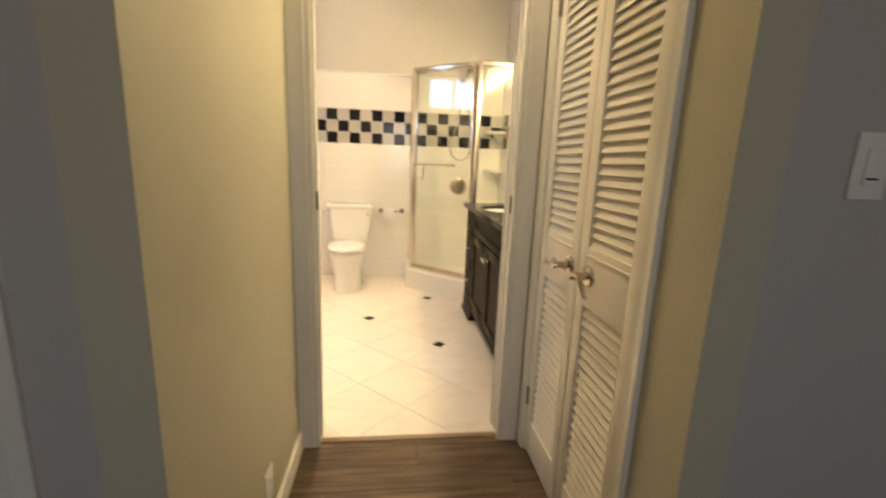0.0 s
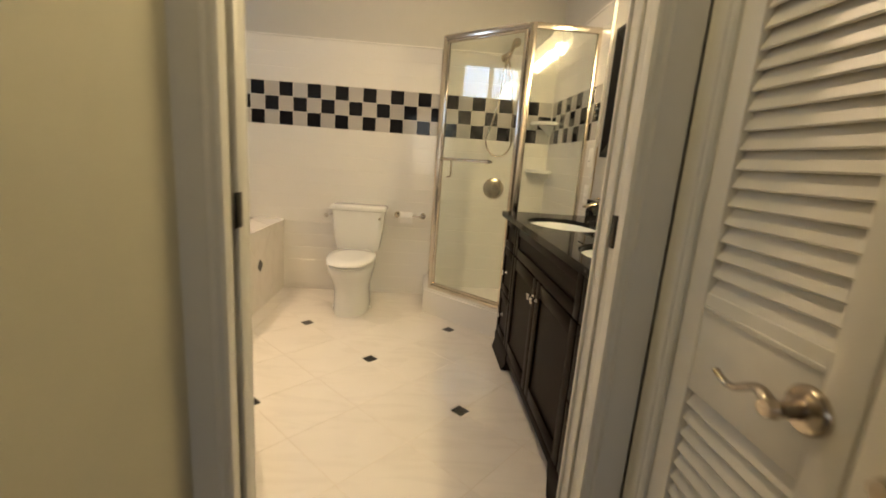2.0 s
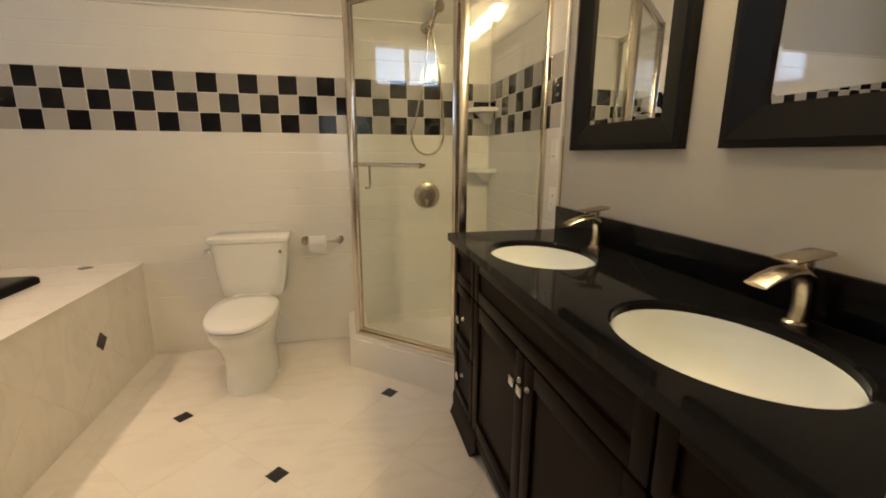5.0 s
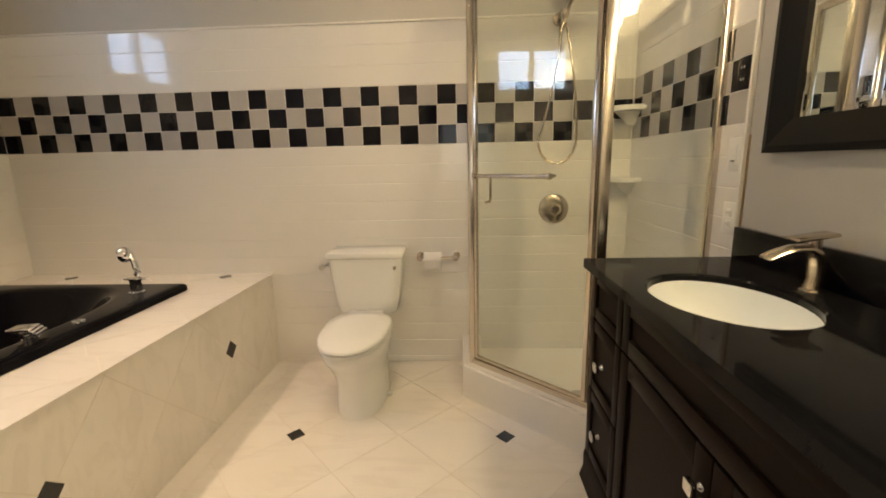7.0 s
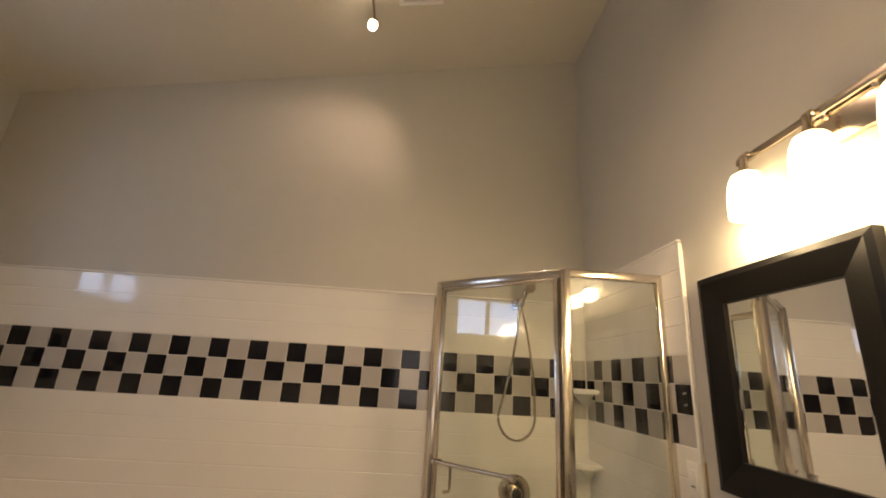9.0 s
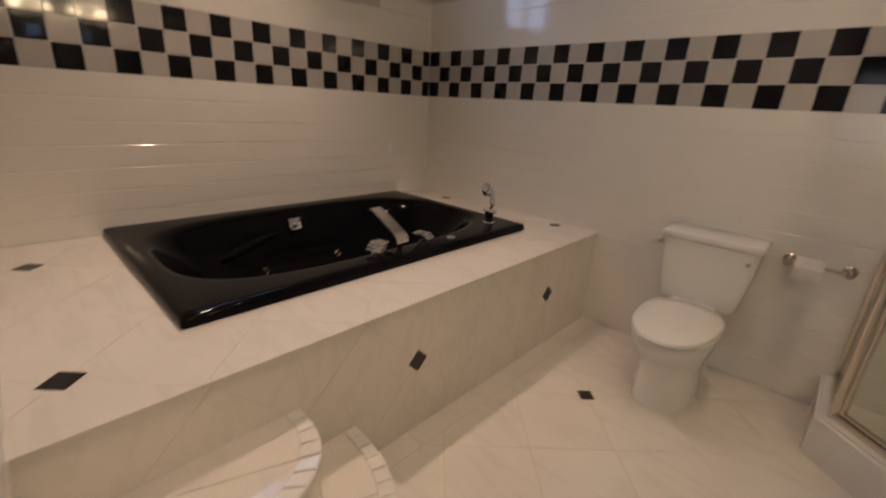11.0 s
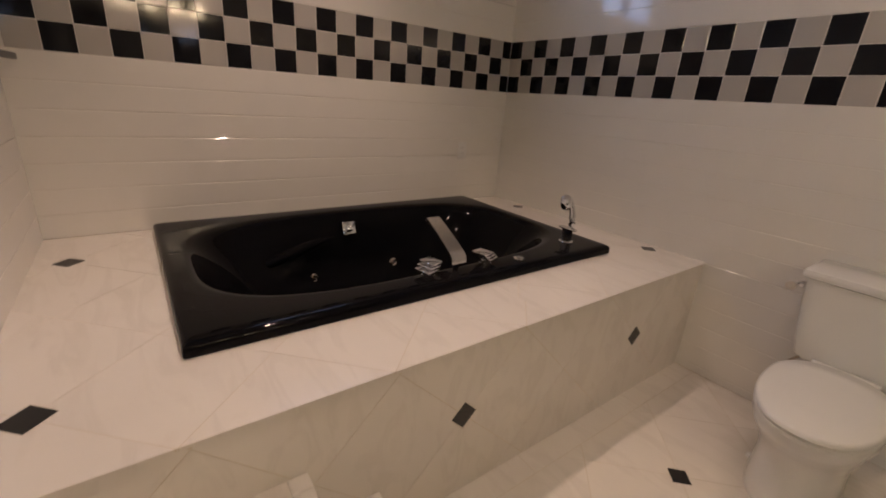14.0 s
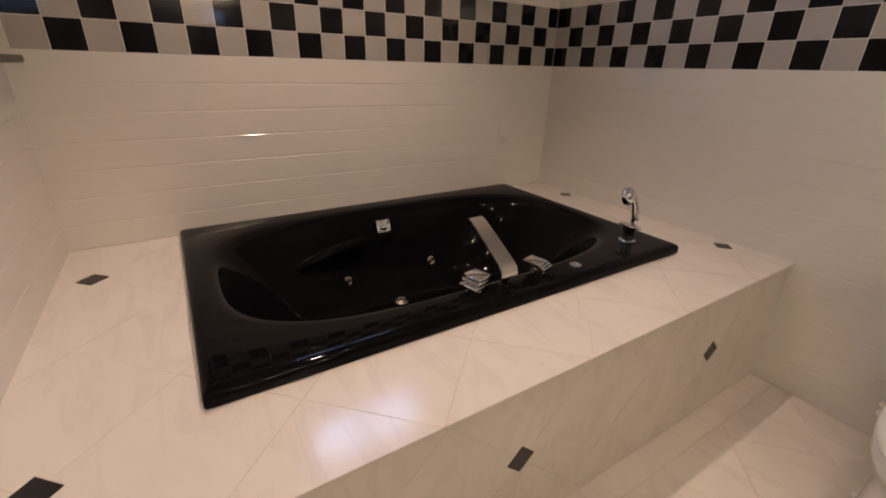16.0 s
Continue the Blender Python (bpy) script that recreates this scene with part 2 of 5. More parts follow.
SKYGLOW = glowing("bright_sky", (0.58, 0.76, 1.0), 2.0)

# ---- building helpers ----
def box(bm, x0, y0, z0, x1, y1, z1, bevel=0.0, segments=2):
    r = bmesh.ops.create_cube(bm, size=1.0)
    vs = r["verts"]
    for v in vs:
        v.co = Vector((x0 + (v.co.x + 0.5) * (x1 - x0), y0 + (v.co.y + 0.5) * (y1 - y0), z0 + (v.co.z + 0.5) * (z1 - z0)))
    if bevel:
        es = list({e for v in vs for e in v.link_edges})
        bmesh.ops.bevel(bm, geom=es, offset=bevel, segments=segments, affect="EDGES", profile=0.5)
    return bm


def boxes(*rows, bevel=0.0):
    bm = bmesh.new()
    for r in rows:
        box(bm, *r, bevel=bevel)
    return bm


def cyl(bm, a, b, r0, r1=None, seg=20):
    """Round bar from a to b, capped."""
    a, b = Vector(a), Vector(b)
    d = b - a
    m = Matrix.Translation((a + b) / 2) @ d.to_track_quat("Z", "Y").to_matrix().to_4x4()
    bmesh.ops.create_cone(bm, cap_ends=True, segments=seg, radius1=r0, radius2=r0 if r1 is None else r1, depth=d.length, matrix=m)
    return bm


def lathe(bm, profile, at, axis=(0, 0, 1), seg=28):
    """Turns a profile of (radius, height) about an axis."""
    q = Vector(axis).to_track_quat("Z", "Y").to_matrix().to_4x4()
    m = Matrix.Translation(at) @ q
    rings = []
    for r, h in profile:
        rings.append([bm.verts.new(m @ Vector((r * math.cos(2 * math.pi * k / seg), r * math.sin(2 * math.pi * k / seg), h))) for k in range(seg)])
    for a, b in zip(rings, rings[1:]):
        for k in range(seg):
            bm.faces.new((a[k], a[(k + 1) % seg], b[(k + 1) % seg], b[k]))
    for ring, flip in ((rings[0], True), (rings[-1], False)):
        bm.faces.new(ring[::-1] if flip else ring)
    return bm


def tube(bm, pts, r, seg=12, flat=1.0):
    """A round bar along a smooth run of points."""
    pts = [Vector(p) for p in pts]
    rings = []
    up = Vector((0, 0, 1))
    for i, p in enumerate(pts):
        d = (pts[min(i + 1, len(pts) - 1)] - pts[max(i - 1, 0)]).normalized()
        side = d.cross(up)
        if side.length < 0.05:
            side = d.cross(Vector((0, 1, 0)))
        side.normalize()
        nor = side.cross(d).normalized()
        rad = r[i] if isinstance(r, (list, tuple)) else r
        rings.append([bm.verts.new(p + rad * (math.cos(2 * math.pi * k / seg) * side + flat * math.sin(2 * math.pi * k / seg) * nor)) for k in range(seg)])
    for a, b in zip(rings, rings[1:]):
        for k in range(seg):
            bm.faces.new((a[k], a[(k + 1) % seg], b[(k + 1) % seg], b[k]))
    bm.faces.new(rings[0][::-1])
    bm.faces.new(rings[-1])
    return bm


def prism(bm, outline, z0, z1):
    """Upright slab on an outline of (x, y)."""
    lo = [bm.verts.new((x, y, z0)) for x, y in outline]
    hi = [bm.verts.new((x, y, z1)) for x, y in outline]
    bm.faces.new(lo[::-1])
    bm.faces.new(hi)
    for k in range(len(lo)):
        j = (k + 1) % len(lo)
        bm.faces.new((lo[k], lo[j], hi[j], hi[k]))
    return bm


def mesh_of(name, bm, mat, smooth=None):
    bmesh.ops.recalc_face_normals(bm, faces=bm.faces)
    me = bpy.data.meshes.new(name)
    bm.to_mesh(me)
    bm.free()
    me.materials.append(mat)
    if smooth:
        me.shade_smooth()
        me.set_sharp_from_angle(angle=radians(smooth))
    return me


BASE = {}


def thing(name, at, label, category, group="", kind=""):
    ob = new(name)
    ob.location = at
    ob.empty_display_size = 0.05
    BASE[ob.name] = Vector(at)
    return tagged(ob, label, category, group, kind)


def part(name, bm, mat, parent, label="", smooth=40):
    """One mesh, made in world coordinates, under a thing or a part."""
    ob = new(name, mesh_of(name, bm, mat, smooth))
    ob.parent = parent
    if parent.name in BASE:
        ob.matrix_parent_inverse = Matrix.Translation(-BASE[parent.name])
    return tagged(ob, label)


def solid(name, bm, mat, label, category, kind="structure", smooth=40, group=""):
    return tagged(new(name, mesh_of(name, bm, mat, smooth)), label, category, group, kind)


# ---- plan ----
XW, XE, YS, YN = -2.50, 1.245, 1.720, 4.36      # tiled faces of the bathroom
TH = 0.012                                      # tile and mortar depth
HY = 1.600                                      # hall face of the door wall
DX0, DX1, DH = -0.16, 0.625, 2.03              # door opening
HXW, HXE, HYL, HYC = -0.235, 0.732, 0.61, 0.625              # hall walls and their outer corners
CAP, CK1, CK0, P = 2.02, 1.69, 1.36, 0.11       # tile heights and pitch
ZD, XA = 0.595, -0.930                          # tub deck and its front


def ceil_z(x):
    return 3.19 + 0.18 * (x - XW)


def sloped_wall(bm, x0, x1, y0, y1, top0, top1, z0=0.0):
    lo = [(x0, y0), (x1, y0), (x1, y1), (x0, y1)]
    tops = [top0, top1, top1, top0]
    a = [bm.verts.new((x, y, z0)) for x, y in lo]
    b = [bm.verts.new((x, y, z)) for (x, y), z in zip(lo, tops)]
    bm.faces.new(a[::-1])
    bm.faces.new(b)
    for k in range(4):
        bm.faces.new((a[k], a[(k + 1) % 4], b[(k + 1) % 4], b[k]))
    return bm


# Bathroom walls: plaster stands one tile depth behind the tiled faces.
PW, PE, PN = XW - TH, XE + 0.015, YN + TH
bm = sloped_wall(bmesh.new(), PW - 0.12, PE + 0.12, PN, PN + 0.12, ceil_z(PW - 0.12) + 0.1, ceil_z(PE + 0.12) + 0.1, -0.1)
wall_north = solid("wall_north", bm, PAINT, "grey painted wall above white and checkered tiles", "wall")
bm = boxes((PE, YS - 0.17, -0.1, PE + 0.12, PN, 4.05))
wall_east = solid("wall_east", bm, PAINT, "grey painted wall behind the vanity", "wall")
# West wall with the window opening.
WY0, WY1, WZ0, WZ1 = 2.58, 3.42, 2.02, 2.50
bm = boxes((PW - 0.12, YS - 0.17, -0.1, PW, PN, WZ0), (PW - 0.12, YS - 0.17, WZ1, PW, PN, 3.30), (PW - 0.12, YS - 0.17, WZ0, PW, WY0, WZ1), (PW - 0.12, WY1, WZ0, PW, PN, WZ1))
wall_west = solid("wall_west", bm, PAINT, "grey painted wall with a small high window over tiles", "wall")
# South wall with the doorway; bathroom face at YS, hall face at HY.
bm = bmesh.new()
box(bm, PW, HY, -0.1, DX0 - 0.02, YS - TH, 3.2)
box(bm, DX1 + 0.02, HY, -0.1, PE, YS - TH, 3.2)
box(bm, DX0 - 0.02, HY, DH + 0.02, DX1 + 0.02, YS - TH, 3.2)
sloped_wall(bm, PW, PE, HY, YS - TH, ceil_z(PW) + 0.05, ceil_z(PE) + 0.05, 3.2)
wall_south = solid("wall_south", bm, PAINT, "grey painted wall with the pocket doorway", "wall")
bm = bmesh.new()
lo = [(PW - 0.12, ceil_z(PW - 0.12)), (PE + 0.12, ceil_z(PE + 0.12))]
vs = [bm.verts.new((x, y, z + dz)) for dz in (0, 0.1) for y in (HY, PN + 0.12) for x, z in lo]
for f in ((0, 1, 3, 2), (4, 6, 7, 5), (0, 4, 5, 1), (2, 3, 7, 6), (0, 2, 6, 4), (1, 5, 7, 3)):
    bm.faces.new([vs[i] for i in f])
ceiling_bath = solid("ceiling", bm, CEIL_PAINT, "sloping beige painted bathroom ceiling", "ceiling")

# Floors.
floor_bath = solid("floor", boxes((PW, HY + 0.02, -0.1, PE, PN, -0.0016)), FLOOR_GROUT, "pale marble tile floor with small black inserts", "floor")
floor_hall = solid("floor_hall", boxes((-2.2, -2.8, -0.1, 2.6, HY + 0.02, -0.012)), SLOT, "dark oak plank floor of the hall", "floor")
solid("threshold", boxes((DX0, HY + 0.009, -0.012, DX1, HY + 0.041, 0.006), bevel=0.004), material("threshold_wood", (0.26, 0.19, 0.12), 0.4, grain=0.2), "worn tan wooden threshold strip in the doorway", "threshold")

# Hall walls: a short passage that opens to a wider room behind.
wall_hall_west = solid("wall_hall_west", boxes((HXW - 0.10, HYL, -0.1, HXW, HY, 2.5)), HALL_PAINT_WARM_LIT, "grey painted hall wall, its colour tinted by warm light", "wall")
wall_room_west = solid("wall_room_north_west", boxes((-2.2, HYL, -0.1, HXW - 0.10, HYL + 0.10, 2.5)), ROOM_PAINT_COOL_LIT, "grey painted wall beside the hall opening", "wall")
CY0, CY1, CH = 0.835, 1.525, 2.03               # closet opening
bm = boxes((HXE, HYC, -0.1, HXE + 0.10, CY0, 2.5), (HXE, CY1, -0.1, HXE + 0.10, HY, 2.5), (HXE, CY0, CH, HXE + 0.10, CY1, 2.5))
wall_hall_east = solid("wall_hall_east", bm, HALL_PAINT_WARM_LIT, "grey painted hall wall around the closet doors, its colour tinted by warm light", "wall")
RX0, RX1 = 1.33, 2.15
bm = boxes((HXE + 0.10, HYC, -0.1, RX0, HYC + 0.10, 2.5), (RX1, HYC, -0.1, 2.6, HYC + 0.10, 2.5), (RX0, HYC, 2.03, RX1, HYC + 0.10, 2.5))
wall_room_east = solid("wall_room_north_east", bm, ROOM_PAINT_COOL_LIT, "grey painted wall with a light switch", "wall")
solid("closet_shell", boxes((HXE + 0.6, HYC + 0.1, -0.1, HXE + 0.7, HY, 2.5), (HXE + 0.1, HYC + 0.1, 2.4, HXE + 0.6, HY, 2.5), (HXE + 0.6, HYC + 0.1, -0.1, 2.6, HYC + 0.6, 2.5)), HALL_PAINT_WARM_LIT, "plain closet interior walls", "wall")
bm = boxes((-2.3, -2.8, -0.1, -2.2, HYC + 0.1, 2.5), (2.6, -2.8, -0.1, 2.7, HYC + 0.6, 2.5))
# The gap left in this unseen back wall is an added opening for the fill.
box(bm, -2.3, -2.9, -0.1, 2.7, -2.8, 0.9)
box(bm, -2.3, -2.9, 2.1, 2.7, -2.8, 2.5)
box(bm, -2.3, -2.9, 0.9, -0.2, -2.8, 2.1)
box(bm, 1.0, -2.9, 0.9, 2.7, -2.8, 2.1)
solid("wall_room_back", bm, ROOM_PAINT_COOL_LIT, "plain grey walls of the room behind", "wall")
solid("ceiling_hall", boxes((-2.3, -2.9, 2.44, 2.7, HY, 2.54)), CEIL_PAINT, "flat painted hall ceiling", "ceiling")


# ---- baseboards and casings ----
def moulding(bm, length, width, depth):
    """Casing cross-section, along +z: a flat board with a stepped, rounded face. x: across, y: out."""
    prof = [(0, 0), (0, depth * 0.55), (width * 0.08, depth * 0.75), (width * 0.22, depth * 0.72), (width * 0.30, depth * 0.92), (width * 0.42, depth * 0.86),
            (width * 0.75, depth * 0.92), (width * 0.86, depth), (width * 0.97, depth), (width, depth * 0.85), (width, 0)]
    a = [bm.verts.new((x, y, 0)) for x, y in prof]
    b = [bm.verts.new((x, y, length)) for x, y in prof]
    bm.faces.new(a[::-1])
    bm.faces.new(b)
    for k in range(len(a)):
        j = (k + 1) % len(a)
        bm.faces.new((a[k], a[j], b[j], b[k]))
    return bm


def casing(name, m, length, width, depth, label):
    bm = moulding(bmesh.new(), length, width, depth)
    bmesh.ops.transform(bm, matrix=m, verts=bm.verts)
    return solid(name, bm, TRIM, label, "trim", smooth=30)


def casing_run(name, start, end, across, out, width, depth, label):
    s, e = Vector(start), Vector(end)
    z = (e - s).normalized()
    m = Matrix.Identity(4)
    m.col[0][:3], m.col[1][:3], m.col[2][:3], m.col[3][:3] = Vector(across), Vector(out), z, s
    return casing(name, m, (e - s).length, width, depth, label)


# Doorway casings, hall side.
casing_run("trim", (DX0 + 0.006, HY, 0), (DX0 + 0.006, HY, DH), (-1, 0, 0), (0, -1, 0), 0.09, 0.020, "white painted door casing with moulded profile")
casing_run("trim", (DX1 - 0.006, HY, 0), (DX1 - 0.006, HY, DH), (1, 0, 0), (0, -1, 0), 0.09, 0.020, "white painted door casing with moulded profile")
casing_run("trim", (DX0 - 0.085, HY, DH), (DX1 + 0.085, HY, DH), (0, 0, 1), (0, -1, 0), 0.09, 0.020, "white painted head casing over the doorway")
# Bathroom side.
casing_run("trim", (DX1 - 0.006, YS - TH, 0), (DX1 - 0.006, YS - TH, DH), (1, 0, 0), (0, 1, 0), 0.07, 0.016, "white painted door casing in the bathroom")

# Split jambs of a pocket doorway, with a slot between the two boards.
jm = (HY + YS - TH) / 2 - 0.005
door_1 = thing("door_1", ((DX0 + DX1) / 2, jm, 0), "white pocket doorway frame with split jambs and a black strike plate", "door frame", kind="structure")
part("jamb", boxes((DX0 - 0.02, HY, 0, DX0, jm - 0.012, DH), bevel=0.002), TRIM, door_1)
part("jamb", boxes((DX0 - 0.02, jm + 0.012, 0, DX0 + 0.004, YS - TH, DH), bevel=0.002), TRIM, door_1)
part("jamb_back", boxes((DX0 - 0.02, jm - 0.012, 0, DX0 - 0.012, jm + 0.012, DH)), SLOT, door_1)
part("jamb", boxes((DX1, HY, 0, DX1 + 0.02, jm - 0.02, DH), bevel=0.002), TRIM, door_1)
part("jamb", boxes((DX1, jm + 0.02, 0, DX1 + 0.02, YS - TH, DH), bevel=0.002), TRIM, door_1)
part("head", boxes((DX0, HY, DH, DX1, YS - TH, DH + 0.02), bevel=0.002), TRIM, door_1)
part("door_edge", boxes((DX1 + 0.006, jm - 0.0175, 0.01, DX1 + 0.02, jm + 0.0175, DH - 0.005), bevel=0.002), TRIM, door_1, "recessed edge of the pocket door")
part("strike_plate", boxes((DX0 + 0.002, jm - 0.0065, 1.012, DX0 + 0.0065, jm + 0.0235, 1.085), bevel=0.001), DARK, door_1, "black metal strike plate")
part("latch_plate", boxes((DX1 + 0.001, jm - 0.010, 1.02, DX1 + 0.0065, jm + 0.010, 1.09), bevel=0.001), DARK, door_1, "dark metal edge pull")
solid("pocket_door", boxes((DX1 + 0.022, jm - 0.0165, 0.01, PE - 0.005, jm + 0.0165, DH - 0.01)), TRIM, "white pocket door slid into its wall", "door", kind="structure")

# Baseboards.
def baseboard(start, end, out, h=0.085, d=0.013):
    s, e, o = Vector(start), Vector(end), Vector(out)
    prof = [(0, 0), (d, 0), (d, h * 0.72), (d * 0.75, h * 0.82), (d * 0.8, h * 0.9), (d * 0.35, h), (0, h)]
    bm = bmesh.new()
    rings = [[bm.verts.new(p + o * a + Vector((0, 0, b))) for a, b in prof] for p in (s, e)]
    bm.faces.new(rings[0])
    bm.faces.new(rings[1][::-1])
    for k in range(len(prof)):
        j = (k + 1) % len(prof)
        bm.faces.new((rings[0][k], rings[0][j], rings[1][j], rings[1][k]))
    return solid("baseboard", bm, TRIM, "white painted wooden baseboard", "baseboard", smooth=30)


baseboard((HXW, HYL, 0), (HXW, HY - 0.02, 0), (1, 0, 0))
baseboard((HXW, HYL, 0), (-0.43, HYL, 0), (0, -1, 0))
baseboard((HXE, HYC, 0), (HXE, CY0 - 0.06, 0), (-1, 0, 0))
baseboard((HXE, HYC, 0), (RX0 - 0.09, HYC, 0), (0, -1, 0))
casing_run("trim", (-0.43, HYL, 0), (-0.43, HYL, 2.1), (-1, 0, 0), (0, -1, 0), 0.09, 0.018, "white painted casing beside the hall opening")
casing_run("trim", (RX0, HYC, 0), (RX0, HYC, 2.1), (-1, 0, 0), (0, -1, 0), 0.085, 0.018, "white painted casing of a dark doorway")
# Closet casing.
casing_run("trim", (HXE, CY0 + 0.006, 0), (HXE, CY0 + 0.006, CH), (0, -1, 0), (-1, 0, 0), 0.05, 0.016, "white painted closet casing")
casing_run("trim", (HXE, CY1 - 0.006, 0), (HXE, CY1 - 0.006, CH), (0, 1, 0), (-1, 0, 0), 0.058, 0.022, "white painted closet casing")
casing_run("trim", (HXE, CY0, CH), (HXE, CY1, CH), (0, 0, 1), (-1, 0, 0), 0.05, 0.016, "white painted closet head casing")

# ---- bathroom window ----
wm = (WY0 + WY1) / 2
window_1 = thing("window_1", (PW, wm, WZ0), "small white sliding window with two bright frosted panes", "window", kind="structure")
bm = boxes((PW - 0.10, WY0, WZ0, PW - 0.05, WY1, WZ0 + 0.035), (PW - 0.10, WY0, WZ1 - 0.035, PW - 0.05, WY1, WZ1), (PW - 0.10, WY0, WZ0 + 0.035, PW - 0.05, WY0 + 0.04, WZ1 - 0.035),
           (PW - 0.10, WY1 - 0.04, WZ0 + 0.035, PW - 0.05, WY1, WZ1 - 0.035), bevel=0.003)
part("window_frame", bm, PLASTIC, window_1)
part("sash_stile", boxes((PW - 0.09, 2.985, WZ0 + 0.035, PW - 0.045, 3.04, WZ1 - 0.035), bevel=0.004), PLASTIC, window_1)
for y0, y1 in ((WY0 + 0.04, 2.985), (3.04, WY1 - 0.04)):
    o = part("pane", boxes((PW - 0.078, y0, WZ0 + 0.035, PW - 0.072, y1, WZ1 - 0.035)), PANE, window_1, "bright window pane")
    o.visible_shadow = False
part("casing", boxes((PW, WY0 - 0.07, WZ0 - 0.02, PW + 0.016, WY0 + 0.004, WZ1 + 0.07), (PW, WY1 - 0.004, WZ0 - 0.02, PW + 0.016, WY1 + 0.07, WZ1 + 0.07), (PW, WY0 + 0.004, WZ1 - 0.004, PW + 0.016, WY1 - 0.004, WZ1 + 0.07), bevel=0.004), TRIM, window_1)
part("window_sill", boxes((PW - 0.05, WY0 - 0.13, WZ0 - 0.035, PW + 0.055, WY1 + 0.13, WZ0 - 0.003), bevel=0.008), TRIM, window_1)
part("apron", boxes((PW + 0.001, WY0 - 0.11, WZ0 - 0.115, PW + 0.026, WY1 + 0.11, WZ0 - 0.035), bevel=0.006), TRIM, window_1)
o = solid("backdrop", boxes((-3.7, -4.0, 0.6, -3.68, 10.0, 7.0)), SKYGLOW, "bright overcast sky outside the window", "sky")

# ---- closet louvre doors ----
SLAT = None


def louvre_door(y0, y1, handle_y, lever, hinge_y):
    """White louvred leaf in the plane x = HXE; its face stands 4 mm proud of the casing plane."""
    global SLAT
    x0, x1 = HXE - 0.004, HXE + 0.028
    t = thing("closet_door", (HXE, (y0 + y1) / 2, 0.012), "white louvred wooden closet door with a nickel lever", "door", "pair of closet doors")
    st = 0.052
    part("stile", boxes((x0, y0, 0.012, x1, y0 + st, CH - 0.004), bevel=0.003), DOORPAINT, t)
    part("stile", boxes((x0, y1 - st, 0.012, x1, y1, CH - 0.004), bevel=0.003), DOORPAINT, t)
    for a, b in ((0.012, 0.16), (0.80, 0.985), (CH - 0.09, CH - 0.004)):
        part("rail", boxes((x0 + 0.001, y0 + st, a, x1 - 0.001, y1 - st, b), bevel=0.003), DOORPAINT, t)
    part("bead", boxes((x0 - 0.003, y0 + st + 0.004, 0.955, x0 + 0.002, y1 - st - 0.004, 0.963), bevel=0.001), DOORPAINT, t)
    pitch = 0.0305
    if SLAT is None:
        bm = bmesh.new()
        w = y1 - y0 - 2 * st
        box(bm, -0.003, -w / 2 - 0.003, -0.0205, 0.003, w / 2 + 0.003, 0.0205, bevel=0.002, segments=1)
        bmesh.ops.transform(bm, matrix=pose(0, 0, 0, 0, 25, 0), verts=bm.verts)
        SLAT = mesh_of("slat", bm, DOORPAINT, 40)
    for a, b in ((0.16, 0.80), (0.985, CH - 0.09)):
        n = int((b - a) / pitch)
        for k in range(n):
            s = new("slat", SLAT)
            s.parent = t
            s.matrix_parent_inverse = Matrix.Translation(-BASE[t.name])
            s.location = (HXE + 0.012, (y0 + y1) / 2, a + (k + 0.5) * (b - a) / n)
    # lever
    z = 0.90
    rose = part("lever_handle", lathe(bmesh.new(), [(0.033, 0), (0.033, 0.004), (0.029, 0.009), (0.013, 0.012), (0.011, 0.045), (0.014, 0.05), (0.011, 0.062)], (x0, handle_y, z), (-1, 0, 0)), NICKEL, t, "brushed nickel lever handle")
    pts = []
    for k in range(13):
        u = k / 12
        pts.append((x0 - 0.052 + 0.006 * math.sin(u * 3), handle_y + lever * 0.105 * u, z + 0.012 * math.sin(u * 2 * math.pi) - (0.0 if lever > 0 else 0.035 * u)))
    part("lever", tube(bmesh.new(), pts, [0.011 - 0.005 * k / 12 for k in range(13)], 10, 0.7), NICKEL, rose)
    for zz in (0.26, 1.78):
        bm = boxes((x0 - 0.006, hinge_y - 0.012, zz - 0.04, x0 - 0.001, hinge_y + 0.012, zz + 0.04), bevel=0.001)
        cyl(bm, (x0 - 0.007, hinge_y, zz - 0.042), (x0 - 0.007, hinge_y, zz + 0.042), 0.005)
        part("hinge", bm, NICKEL, t, "small metal hinge")
    return t


ym = (CY0 + CY1) / 2
louvre_door(ym + 0.002, CY1 - 0.003, ym + 0.062, 1, CY1 - 0.006)
louvre_door(CY0 + 0.003, ym - 0.002, ym - 0.078, -1, CY0 + 0.006)


